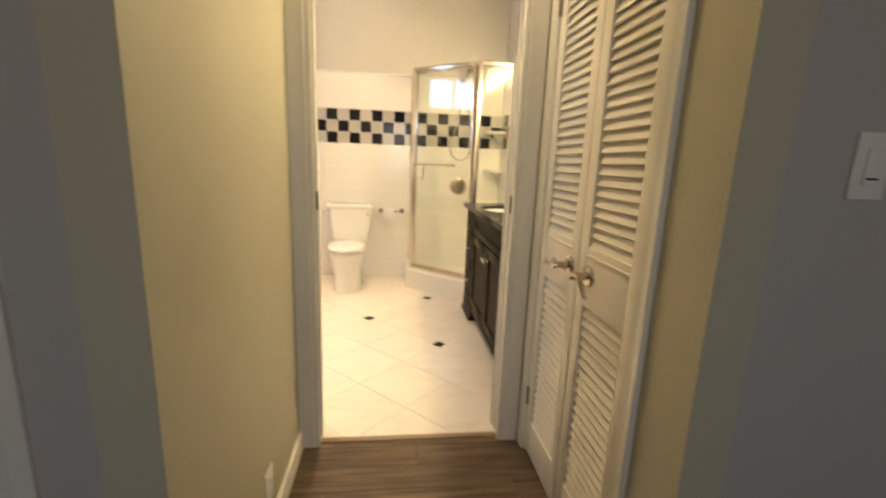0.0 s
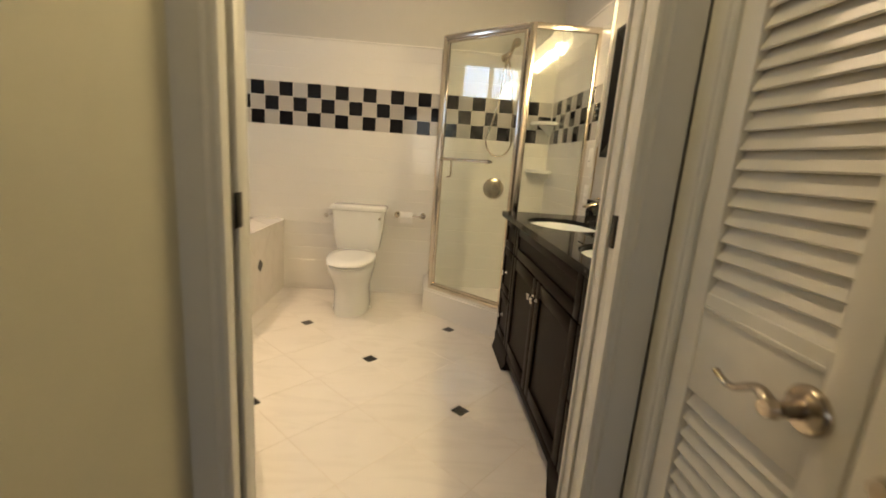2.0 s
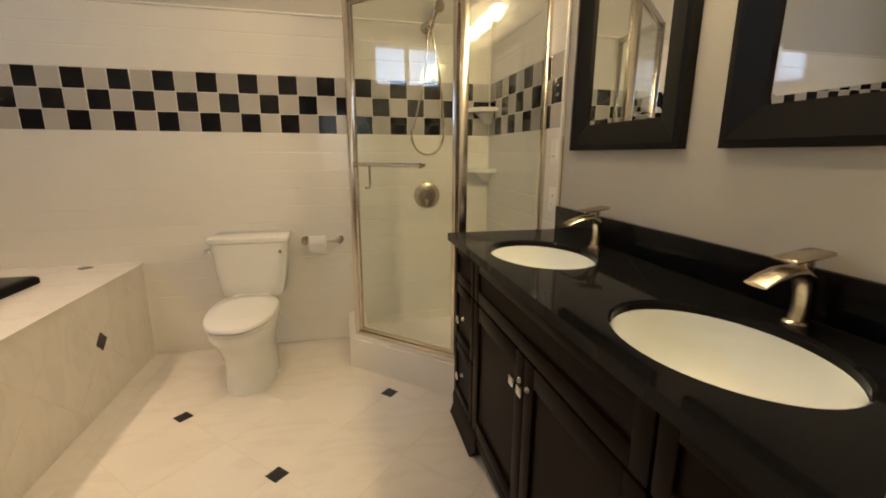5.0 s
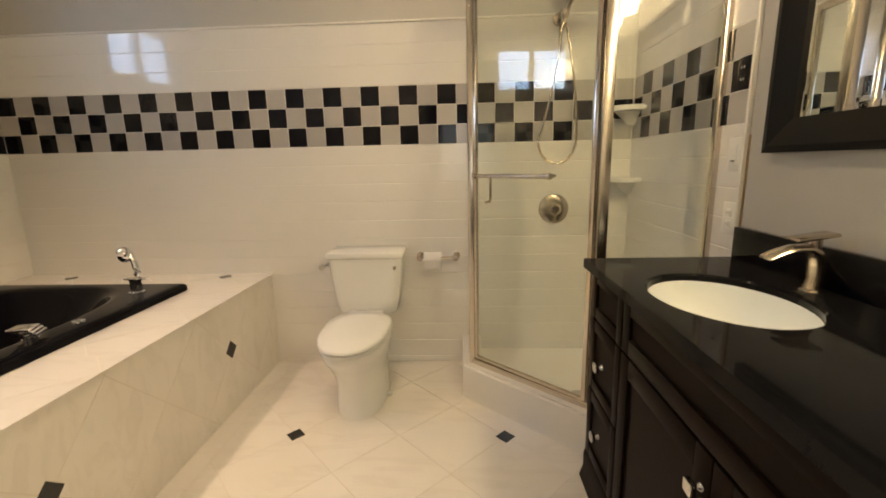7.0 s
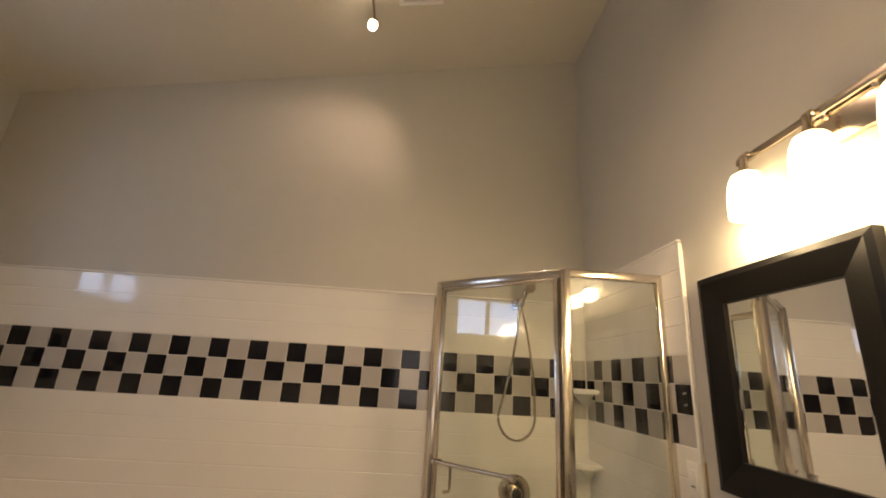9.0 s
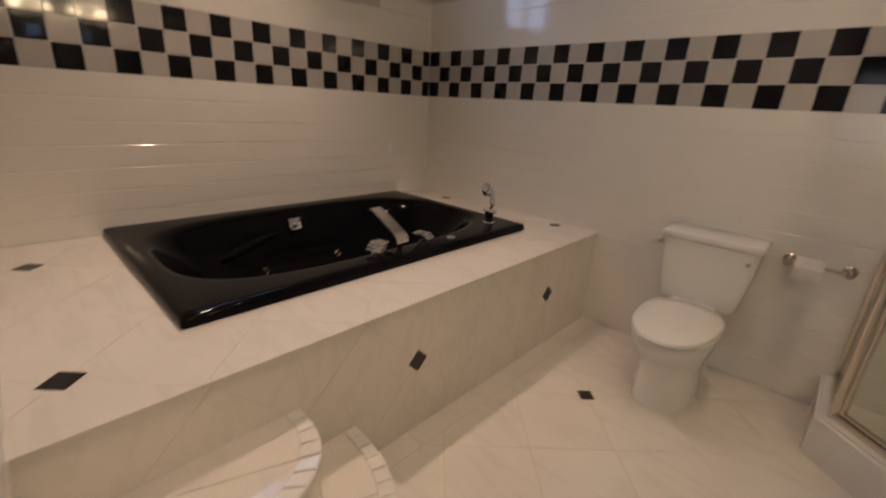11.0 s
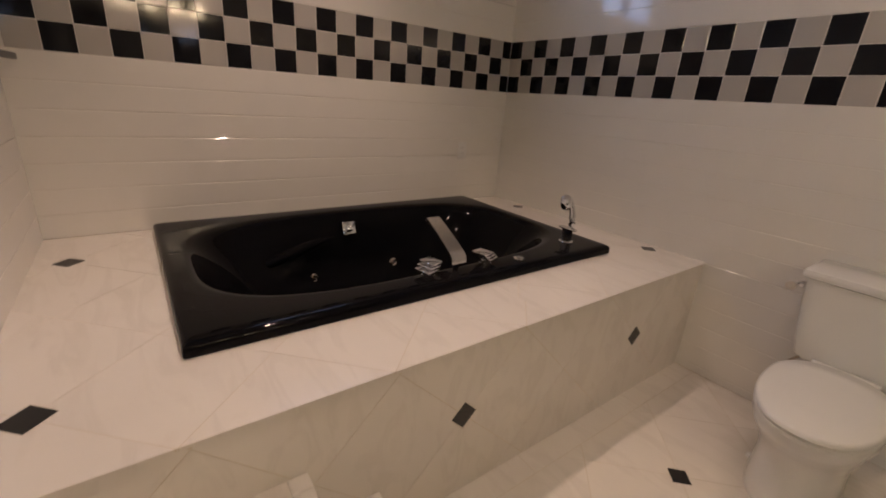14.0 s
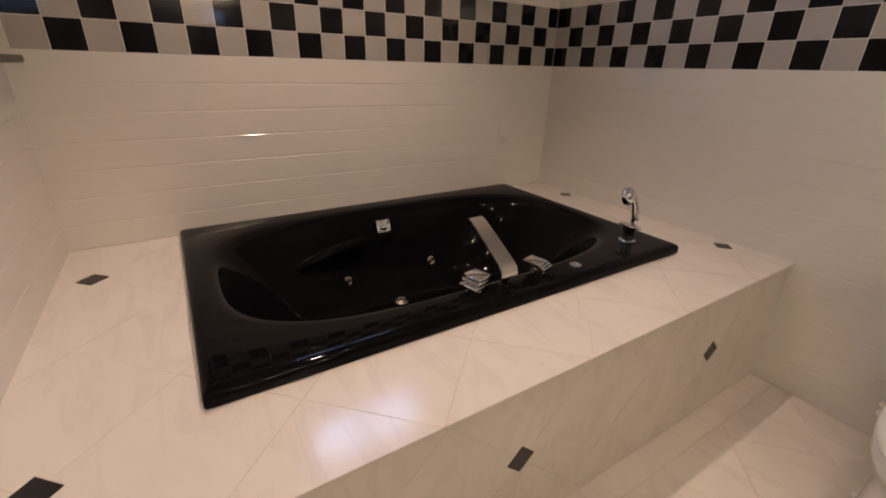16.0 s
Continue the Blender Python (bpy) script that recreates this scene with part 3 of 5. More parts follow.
# ---- switches and outlets ----
def wall_plate(name, at, across, out, w, h, label, category, slots=False, face=PLASTIC, slot=SLOT):
    """Cover plate: across and out are unit directions, the height runs up."""
    m = Matrix.Identity(4)
    m.col[0][:3], m.col[1][:3], m.col[2][:3], m.col[3][:3] = Vector(across), Vector(out), Vector((0, 0, 1)), Vector(at)
    t = thing(name, at, label, category)

    def put(nm, bm, mat, parent, lab=""):
        bmesh.ops.transform(bm, matrix=m, verts=bm.verts)
        return part(nm, bm, mat, parent, lab)

    put("plate", boxes((-w / 2, 0, -h / 2, w / 2, 0.006, h / 2), bevel=0.0025), face, t)
    if slots:
        for s in (-1, 1):
            f = put("socket", boxes((-0.017, 0.005, s * 0.02 - 0.014, 0.017, 0.0085, s * 0.02 + 0.014), bevel=0.003), face, t)
            put("slot", boxes((-0.008, 0.008, s * 0.02 - 0.004, -0.006, 0.0088, s * 0.02 + 0.006), (0.006, 0.008, s * 0.02 - 0.004, 0.008, 0.0088, s * 0.02 + 0.005)), slot, f, "narrow socket slots")
    else:
        put("rocker", boxes((-0.0165, 0.005, -0.033, 0.0165, 0.010, 0.033), bevel=0.002), PLASTIC, t)
        put("slider", boxes((-0.012, 0.009, -0.024, 0.012, 0.0115, -0.020), bevel=0.0005), DARK, t, "thin dark slider line")
    return t


wall_plate("light_switch", (0.998, HYC, 1.24), (1, 0, 0), (0, -1, 0), 0.075, 0.12, "white dimmer switch plate on the grey wall", "switch")
wall_plate("outlet", (HXW, 1.14, 0.20), (0, 1, 0), (1, 0, 0), 0.072, 0.115, "white power outlet low on the hall wall", "outlet", slots=True)
wall_plate("outlet", (XW, 3.99, 0.95), (0, 1, 0), (1, 0, 0), 0.072, 0.115, "white power outlet on the tiled wall above the tub", "outlet", slots=True)
wall_plate("light_switch", (XE, 3.405, 1.255), (0, 1, 0), (-1, 0, 0), 0.072, 0.115, "white switch plate on the tiles beside the vanity", "switch")
wall_plate("outlet", (XE, 3.40, 1.03), (0, 1, 0), (-1, 0, 0), 0.072, 0.115, "white outlet plate on the tiles beside the vanity", "outlet", slots=True)

wall_plate("outlet", (XE, 3.405, 1.525), (0, 1, 0), (-1, 0, 0), 0.066, 0.108, "black power outlet set among the checkered tiles", "outlet", slots=True, face=BLACK_TILE, slot=PLASTIC)

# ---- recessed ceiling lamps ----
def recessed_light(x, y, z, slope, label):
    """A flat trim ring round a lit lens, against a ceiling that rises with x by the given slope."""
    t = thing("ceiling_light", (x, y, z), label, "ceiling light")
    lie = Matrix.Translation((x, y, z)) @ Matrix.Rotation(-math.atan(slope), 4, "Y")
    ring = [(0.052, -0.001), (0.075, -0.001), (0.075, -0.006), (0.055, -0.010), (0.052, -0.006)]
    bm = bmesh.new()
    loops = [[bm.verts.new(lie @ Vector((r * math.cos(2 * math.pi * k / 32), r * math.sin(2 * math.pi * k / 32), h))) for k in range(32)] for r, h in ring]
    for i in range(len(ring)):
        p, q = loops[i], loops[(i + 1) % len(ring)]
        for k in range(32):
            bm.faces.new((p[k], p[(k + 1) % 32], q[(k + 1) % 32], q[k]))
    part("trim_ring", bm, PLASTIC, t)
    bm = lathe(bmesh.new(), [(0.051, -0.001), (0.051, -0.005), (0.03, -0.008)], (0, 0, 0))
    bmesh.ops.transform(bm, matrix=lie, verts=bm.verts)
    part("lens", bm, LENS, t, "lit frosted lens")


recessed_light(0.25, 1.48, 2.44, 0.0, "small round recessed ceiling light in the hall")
recessed_light(*TUB_LAMP, ceil_z(TUB_LAMP[0]), 0.18, "small round recessed ceiling light above the tub")

# ---- tub platform with steps ----
TX0, TX1, TY0, TY1 = -2.475, -1.24, 2.118, 4.015
platform = thing("tub_platform", ((XA + XW) / 2, (YS + YN) / 2, 0), "marble tiled tub platform with black diamond inserts", "platform", kind="structure")
bm = boxes((XW, YS, 0, TX0 + 0.12, YN, ZD - 0.002), (TX1 - 0.12, YS, 0, XA - 0.002, YN, ZD - 0.002), (TX0 + 0.12, YS, 0, TX1 - 0.12, TY0 + 0.12, ZD - 0.002), (TX0 + 0.12, TY1 - 0.12, 0, TX1 - 0.12, YN, ZD - 0.002))
core = part("core", bm, FLOOR_GROUT, platform)


def superellipse(a, b, n, steps):
    out = []
    for k in range(steps + 1):
        th = math.pi / 2 * k / steps
        out.append((a * abs(math.cos(th)) ** (2 / n), b * abs(math.sin(th)) ** (2 / n)))
    return out


def even_curve(a, b, n, count):
    fine = superellipse(a, b, n, 400)
    run = [0.0]
    for p, q in zip(fine, fine[1:]):
        run.append(run[-1] + math.hypot(q[0] - p[0], q[1] - p[1]))
    out = []
    j = 0
    for k in range(count + 1):
        want = run[-1] * k / count
        while j < len(run) - 2 and run[j + 1] < want:
            j += 1
        f = (want - run[j]) / max(1e-9, run[j + 1] - run[j])
        out.append((fine[j][0] + f * (fine[j + 1][0] - fine[j][0]), fine[j][1] + f * (fine[j + 1][1] - fine[j][1])))
    return out, run[-1]


def tub_step(name, a, b, n, z0, z1, label):
    """Rounded step in the corner of the platform and the south wall."""
    t = thing(name, (XA + a / 2, YS + b / 2, z0), label, "step", "rounded tub steps")
    curve, length = even_curve(a, b, n, 60)
    W, NZ = 0.052, 0.010
    part("riser", prism(bmesh.new(), [(XA, YS)] + [(XA + x - (0.006 if x > 0.006 else 0), YS + y - (0.006 if y > 0.006 else 0)) for x, y in curve], z0, z1 - NZ - 0.002), MARBLE, t, "cream marble riser")
    inner = [(XA + x, YS + y) for x, y in even_curve(a - W, b - W, n, 60)[0]]
    # tread split by joints fanning from the corner
    cuts = (0, 26, 44, 60)
    for c0, c1 in zip(cuts, cuts[1:]):
        seg = inner[c0:c1 + 1]
        pts = [(XA, YS)] + seg
        mx, my = sum(p[0] for p in pts) / len(pts), sum(p[1] for p in pts) / len(pts)
        pts = [(x + (mx - x) * 0.012, y + (my - y) * 0.012) for x, y in pts]
        part("tread_tile", prism(bmesh.new(), pts, z1 - NZ - 0.002, z1 - 0.002), MARBLE, t)
    # bullnose pieces
    count = max(6, round(length / 0.056))
    out_c, _ = even_curve(a, b, n, count)
    in_c, _ = even_curve(a - W, b - W, n, count)
    for k in range(count):
        q = [out_c[k], out_c[k + 1], in_c[k + 1], in_c[k]]
        mx, my = sum(p[0] for p in q) / 4, sum(p[1] for p in q) / 4
        q = [(XA + x + (mx - x) * 0.028, YS + y + (my - y) * 0.028) for x, y in q]
        bm = prism(bmesh.new(), q, z1 - NZ - 0.008, z1 + 0.001)
        bmesh.ops.bevel(bm, geom=[e for e in bm.edges if e.verts[0].co.z > z1 and e.verts[1].co.z > z1], offset=0.003, segments=2, affect="EDGES")
        part("bullnose_tile", bm, WHITE_TILE, t)
    return t


tub_step("tub_step", 0.625, 0.815, 2.4, 0.0, 0.19, "lower rounded marble tub step edged with small white tiles")
tub_step("tub_step", 0.35, 0.612, 3.0, 0.189, 0.38, "upper rounded marble tub step edged with small white tiles")


# ---- bath tub ----
def tub_curve(cx, cy, a, b, n, count):
    pts = []
    for k in range(count):
        th = 2 * math.pi * k / count
        c, s = math.cos(th), math.sin(th)
        pts.append((cx + a * math.copysign(abs(c) ** (2 / n), c), cy + b * math.copysign(abs(s) ** (2 / n), s)))
    return pts


def bath_tub():
    cx, cy = (TX0 + TX1) / 2, (TY0 + TY1) / 2
    a, b = (TX1 - TX0) / 2, (TY1 - TY0) / 2
    zr = 0.638
    t = thing("bathtub", (cx, cy, ZD), "glossy black acrylic drop-in whirlpool tub with chrome fittings", "bathtub")
    N = 96
    rings = []
    # outer skirt, rim, then bowl: centre x, half widths, exponent, height
    rows = [(cx, a, b, 130, ZD + 0.001), (cx, a, b, 130, zr - 0.020), (cx, a - 0.003, b - 0.003, 120, zr - 0.011), (cx, a - 0.010, b - 0.010, 110, zr - 0.0045), (cx, a - 0.022, b - 0.022, 100, zr - 0.0010), (cx, a - 0.036, b - 0.036, 90, zr)]
    bx, ba, bb = cx - 0.005, 0.475, 0.86
    rows += [(bx, ba + 0.040, bb + 0.026, 3.4, zr - 0.0002), (bx, ba + 0.030, bb + 0.018, 3.4, zr - 0.0012), (bx, ba + 0.016, bb + 0.006, 3.3, zr - 0.005), (bx, ba + 0.002, bb - 0.008, 3.2, zr - 0.013), (bx, ba - 0.012, bb - 0.022, 3.1, zr - 0.028), (bx, ba - 0.024, bb - 0.036, 3.0, zr - 0.050), (bx, ba - 0.05, bb - 0.09, 2.8, zr - 0.12),
             (bx, ba - 0.08, bb - 0.16, 2.7, zr - 0.24), (bx, ba - 0.12, bb - 0.25, 2.6, zr - 0.36), (bx, ba - 0.19, bb - 0.34, 2.5, zr - 0.42), (bx, ba - 0.30, bb - 0.5, 2.3, zr - 0.435), (bx, 0.02, 0.04, 2, zr - 0.438)]
    bm = bmesh.new()
    for x, ra, rb, n, z in rows:
        rings.append([bm.verts.new((px, py, z)) for px, py in tub_curve(x, cy, ra, rb, n, N)])
    for r, q in zip(rings, rings[1:]):
        for k in range(N):
            bm.faces.new((r[k], r[(k + 1) % N], q[(k + 1) % N], q[k]))
    bm.faces.new(rings[-1])
    part("shell", bm, ACRYLIC, t, "glossy black acrylic shell", smooth=50)
    # moulded arm rests along the far and near walls
    for sx, x0 in ((1, bx - 0.40), (-1, bx + 0.40)):
        pts = []
        for k in range(21):
            u = k / 20
            pts.append((x0 + sx * 0.05 * math.sin(u * math.pi), TY0 + 0.30 + u * 0.52, zr - 0.27 + 0.15 * math.sin(u * math.pi * 0.5)))
        part("arm_rest", tube(bmesh.new(), pts, [0.006 + 0.026 * math.sin(math.pi * k / 20) for k in range(21)], 12), ACRYLIC, t)
    # jets and overflow
    for at, ax in (((-2.222, 2.80, 0.31), (1, 0, 0.3)), ((bx - 0.362, 3.30, 0.318), (1, 0, 0.3)), ((bx + 0.375, 2.80, 0.36), (-1, 0, 0.3)), ((bx - 0.05, TY1 - 0.20, 0.42), (0, -1, 0.4))):
        part("jet", lathe(bmesh.new(), [(0.026, 0), (0.026, 0.005), (0.019, 0.010), (0.012, 0.006), (0.008, 0.013)], at, ax), NICKEL, t, "round metal jet")
    part("drain", lathe(bmesh.new(), [(0.034, 0), (0.034, 0.005), (0.026, 0.008), (0.022, 0.004), (0.012, 0.010)], (bx - 0.20, 3.03, zr - 0.430), (0.15, 0, 1)), NICKEL, t, "round metal drain")
    bm = boxes((-0.040, -0.038, 0, 0.040, 0.038, 0.010), bevel=0.004)
    lathe(bm, [(0.02, 0.01), (0.018, 0.02), (0.008, 0.024)], (0, 0, 0))
    bmesh.ops.transform(bm, matrix=pose(bx - 0.420, 3.036, 0.548, 0, 68, 0), verts=bm.verts)
    part("overflow", bm, CHROME, t, "square chrome overflow plate")
    # rim button
    part("air_button", lathe(bmesh.new(), [(0.024, 0), (0.023, 0.006), (0.014, 0.010), (0.012, 0.007)], (-1.315, 3.42, zr - 0.002)), CHROME, t, "round chrome air button")
    return t


bath_tub()
ZR = 0.637


def tub_spout():
    t = thing("tub_spout", (-1.345, 3.12, ZR), "flat chrome waterfall tub spout on the black rim", "tub spout")
    part("base", lathe(bmesh.new(), [(0.011, 0), (0.012, 0.006), (0.018, 0.028), (0.026, 0.052)], (-1.342, 3.085, ZR)), CHROME, t)
    # flat ribbon from above the base to a lip that turns down over the bowl
    prof = [(-1.306, 0.040), (-1.312, 0.052), (-1.325, 0.060), (-1.36, 0.066), (-1.46, 0.078), (-1.58, 0.090), (-1.68, 0.098), (-1.715, 0.098), (-1.735, 0.091), (-1.746, 0.078), (-1.751, 0.060)]
    bm = bmesh.new()
    rows = []
    for x, h in prof:
        w = 0.035
        yc = 3.085 + 0.36 * (-1.335 - x)
        rows.append([bm.verts.new((x, yc + s * w, ZR + h + dz)) for s, dz in ((-1, 0), (1, 0), (1, 0.011), (-1, 0.011))])
    for r, q in zip(rows, rows[1:]):
        for k in range(4):
            bm.faces.new((r[k], r[(k + 1) % 4], q[(k + 1) % 4], q[k]))
    bm.faces.new(rows[0][::-1])
    bm.faces.new(rows[-1])
    part("spout", bm, BRUSHED, t, smooth=40)


def tub_knob(y, lean):
    t = thing("tub_valve_handle", (-1.345, y, ZR), "stepped square chrome tub valve handle", "tub handle", "pair of tub valve handles")
    part("base", lathe(bmesh.new(), [(0.026, 0), (0.026, 0.004), (0.024, 0.006), (0.024, 0.018)], (-1.345, y, ZR)), CHROME, t)
    for k in range(3):
        bm = boxes((-0.036, -0.030, 0.017 + 0.013 * k, 0.036, 0.030, 0.0285 + 0.013 * k), bevel=0.002)
        bmesh.ops.transform(bm, matrix=pose(-1.345, y, ZR, 0, 0, 14) @ Matrix.Translation((-0.002 * k, lean * (0.014 * k - 0.010), 0)), verts=bm.verts)
        part("handle_plate", bm, CHROME, t)


def hand_shower():
    x, y = -1.385, 3.83
    t = thing("hand_shower", (x, y, ZR), "chrome hand shower standing in its holder on the tub rim", "hand shower")
    part("holder", lathe(bmesh.new(), [(0.036, 0), (0.036, 0.006), (0.026, 0.010), (0.026, 0.062), (0.030, 0.068), (0.030, 0.078), (0.012, 0.08)], (x, y, ZR)), CHROME, t)
    part("clip", boxes((x - 0.05, y - 0.014, ZR + 0.068, x + 0.05, y + 0.014, ZR + 0.078), bevel=0.003), CHROME, t)
    pts = [(x + 0.012, y + 0.008, ZR + 0.075 + 0.14 * u - 0.02 * u ** 3) for u in (0, 0.2, 0.4, 0.6, 0.8, 1)]
    pts = [(px - 0.02 * (k / 5) ** 3 * 1.5, py, pz) for k, (px, py, pz) in enumerate(pts)]
    part("handle", tube(bmesh.new(), pts, [0.015, 0.017, 0.017, 0.015, 0.015, 0.022], 14), CHROME, t)
    part("head", lathe(bmesh.new(), [(0.014, -0.026), (0.034, -0.014), (0.041, 0.004), (0.037, 0.020), (0.014, 0.025)], (x - 0.028, y, ZR + 0.20), (-0.8, -0.15, -0.2)), CHROME, t)


tub_spout()
tub_knob(2.955, 1)
tub_knob(3.248, -1)
hand_shower()

# towel bar on the south wall above the tub
t = thing("towel_bar", (-1.9, YS, 1.32), "dark metal towel bar on the tiled wall above the tub", "towel bar")
part("bar", boxes((-2.44, YS + 0.055, 1.318, -1.50, YS + 0.070, 1.342), bevel=0.004), DARK, t)
for x in (-2.12, -1.66):
    part("bracket", boxes((x - 0.012, YS, 1.298, x + 0.012, YS + 0.066, 1.320), (x - 0.02, YS, 1.28, x + 0.02, YS + 0.012, 1.345), bevel=0.003), DARK, t)


# ---- toilet ----
def toilet():
    cx = -0.278
    t = thing("toilet", (cx, 4.0, 0), "white two-piece ceramic toilet with closed lid", "toilet")

    def ring(bm, cy, a, bf, bb, z, n=44, ex=2.3):
        out = []
        for k in range(n):
            th = 2 * math.pi * k / n
            c, s = math.cos(th), math.sin(th)
            b = bb if s > 0 else bf
            out.append(bm.verts.new((cx + a * math.copysign(abs(c) ** (2 / ex), c), cy + b * math.copysign(abs(s) ** (2 / ex), s), z)))
        return out

    def loft(rows):
        bm = bmesh.new()
        rs = [ring(bm, *r) for r in rows]
        for p, q in zip(rs, rs[1:]):
            for k in range(len(p)):
                bm.faces.new((p[k], p[(k + 1) % len(p)], q[(k + 1) % len(p)], q[k]))
        bm.faces.new(rs[0][::-1])
        bm.faces.new(rs[-1])
        return bm

    part("base", loft([(3.98, 0.134, 0.266, 0.22, 0.0), (3.98, 0.135, 0.268, 0.22, 0.015), (3.98, 0.132, 0.262, 0.22, 0.05), (3.97, 0.128, 0.248, 0.22, 0.15), (3.955, 0.134, 0.248, 0.22, 0.21), (3.935, 0.152, 0.274, 0.24, 0.275),
                       (3.92, 0.164, 0.315, 0.25, 0.33), (3.915, 0.171, 0.330, 0.25, 0.36), (3.915, 0.171, 0.330, 0.25, 0.384), (3.915, 0.160, 0.315, 0.24, 0.390)]), CERAMIC, t, smooth=60)
    part("seat", loft([(3.905, 0.166, 0.330, 0.20, 0.392), (3.905, 0.173, 0.338, 0.205, 0.396), (3.905, 0.172, 0.337, 0.205, 0.402), (3.905, 0.166, 0.330, 0.20, 0.4045), (3.905, 0.130, 0.294, 0.17, 0.4048)]), CERAMIC, t, smooth=50)
    part("lid", loft([(3.905, 0.130, 0.294, 0.17, 0.4120), (3.905, 0.170, 0.336, 0.203, 0.4125), (3.905, 0.175, 0.342, 0.207, 0.4155), (3.905, 0.174, 0.341, 0.207, 0.426), (3.905, 0.166, 0.332, 0.20, 0.433), (3.905, 0.10, 0.20, 0.12, 0.4365)]), CERAMIC, t, "closed white seat lid", smooth=50)
    part("hinge_bar", boxes((cx - 0.10, 4.095, 0.40, cx + 0.10, 4.125, 0.432), bevel=0.006), CERAMIC, t)
    # tank tapers to a rounded bottom
    part("tank", loft([(4.228, 0.140, 0.080, 0.085, 0.402, 64, 6), (4.228, 0.158, 0.094, 0.099, 0.406, 64, 6), (4.228, 0.169, 0.101, 0.105, 0.420, 64, 7), (4.228, 0.184, 0.107, 0.110, 0.50, 64, 8),
                       (4.228, 0.198, 0.112, 0.113, 0.60, 64, 8), (4.228, 0.210, 0.118, 0.116, 0.7335, 64, 8)]), CERAMIC, t, smooth=50)
    part("tank_lid", boxes((cx - 0.219, 4.098, 0.734, cx + 0.219, 4.352, 0.771), bevel=0.014), CERAMIC, t, smooth=45)
    bm = lathe(bmesh.new(), [(0.014, 0), (0.014, 0.012), (0.009, 0.016)], (cx - 0.208, 4.15, 0.695), (-1, 0, 0))
    tube(bm, [(cx - 0.220, 4.15, 0.695), (cx - 0.229, 4.145, 0.694), (cx - 0.236, 4.125, 0.692), (cx - 0.238, 4.098, 0.690)], [0.009, 0.010, 0.013, 0.018], 12)
    part("flush_lever", bm, CHROME, t, "chrome flush lever")
    part("emblem", boxes((cx + 0.165, 4.105, 0.672, cx + 0.180, 4.1135, 0.690), bevel=0.001), NICKEL, t, "tiny grey emblem")
    for s in (-1, 1):
        part("bolt_cap", lathe(bmesh.new(), [(0.016, 0), (0.015, 0.012), (0.006, 0.018)], (cx + s * 0.136, 3.95, 0.0)), CERAMIC, t)
    # supply stop on the wall
    bm = lathe(bmesh.new(), [(0.028, 0), (0.026, 0.006), (0.01, 0.01), (0.01, 0.05)], (cx - 0.20, YN, 0.16), (0, -1, 0))
    lathe(bm, [(0.018, 0), (0.022, 0.01), (0.018, 0.02)], (cx - 0.20, YN - 0.06, 0.16), (0, -1, 0))
    part("supply_valve", bm, CHROME, t, "chrome water supply valve")
    pts = [(cx - 0.20, YN - 0.05, 0.165), (cx - 0.205, YN - 0.06, 0.22), (cx - 0.20, YN - 0.08, 0.30), (cx - 0.16, YN - 0.10, 0.36), (cx - 0.14, YN - 0.10, 0.40)]
    part("supply_hose", tube(bmesh.new(), pts, 0.006, 10), NICKEL, t)


toilet()

# paper holder
t = thing("paper_holder", (0.126, YN, 0.695), "brushed nickel paper holder with two round posts", "paper holder")
for x in (0.018, 0.234):
    part("post", lathe(bmesh.new(), [(0.026, 0), (0.026, 0.006), (0.018, 0.012), (0.011, 0.02), (0.011, 0.045), (0.018, 0.052), (0.019, 0.068), (0.012, 0.076)], (x, YN, 0.695), (0, -1, 0)), NICKEL, t)
part("roller", cyl(bmesh.new(), (0.018, YN - 0.06, 0.695), (0.234, YN - 0.06, 0.695), 0.007), NICKEL, t)
t = thing("toilet_paper", (0.092, YN - 0.06, 0.695), "roll of white toilet paper on the holder", "toilet paper")
bm = bmesh.new()
prof = [(0.018, -0.052), (0.044, -0.052), (0.046, -0.048), (0.046, 0.048), (0.044, 0.052), (0.018, 0.052)]
m = Matrix.Translation((0.096, YN - 0.06, 0.683)) @ Vector((1, 0, 0)).to_track_quat("Z", "Y").to_matrix().to_4x4()
rs = [[bm.verts.new(m @ Vector((r * math.cos(2 * math.pi * k / 32), r * math.sin(2 * math.pi * k / 32), h))) for k in range(32)] for r, h in prof]
for i in range(len(rs)):
    p, q = rs[i], rs[(i + 1) % len(rs)]
    for k in range(32):
        bm.faces.new((p[k], p[(k + 1) % 32], q[(k + 1) % 32], q[k]))
part("roll", bm, PAPER, t)
part("loose_sheet", boxes((0.046, YN - 0.1072, 0.640, 0.146, YN - 0.1058, 0.69)), PAPER, t)


# ---- shower ----
SA, SB, SC, SD = Vector((0.325, YN)), Vector((0.325, 3.963)), Vector((0.825, 3.515)), Vector((XE, 3.515))
Z0, Z1 = 0.19, 2.02


def offset_line(d):
    """The enclosure's line moved outwards by d."""
    u = (SC - SB).normalized()
    nrm = Vector((u.y, -u.x))
    base = SB + nrm * d
    xb = SB.x - d
    yb = base.y + (xb - base.x) * u.y / u.x
    yc = SC.y - d
    xc = base.x + (yc - base.y) * u.x / u.y
    return [(xb, YN), (xb, yb), (xc, yc), (XE, yc)]


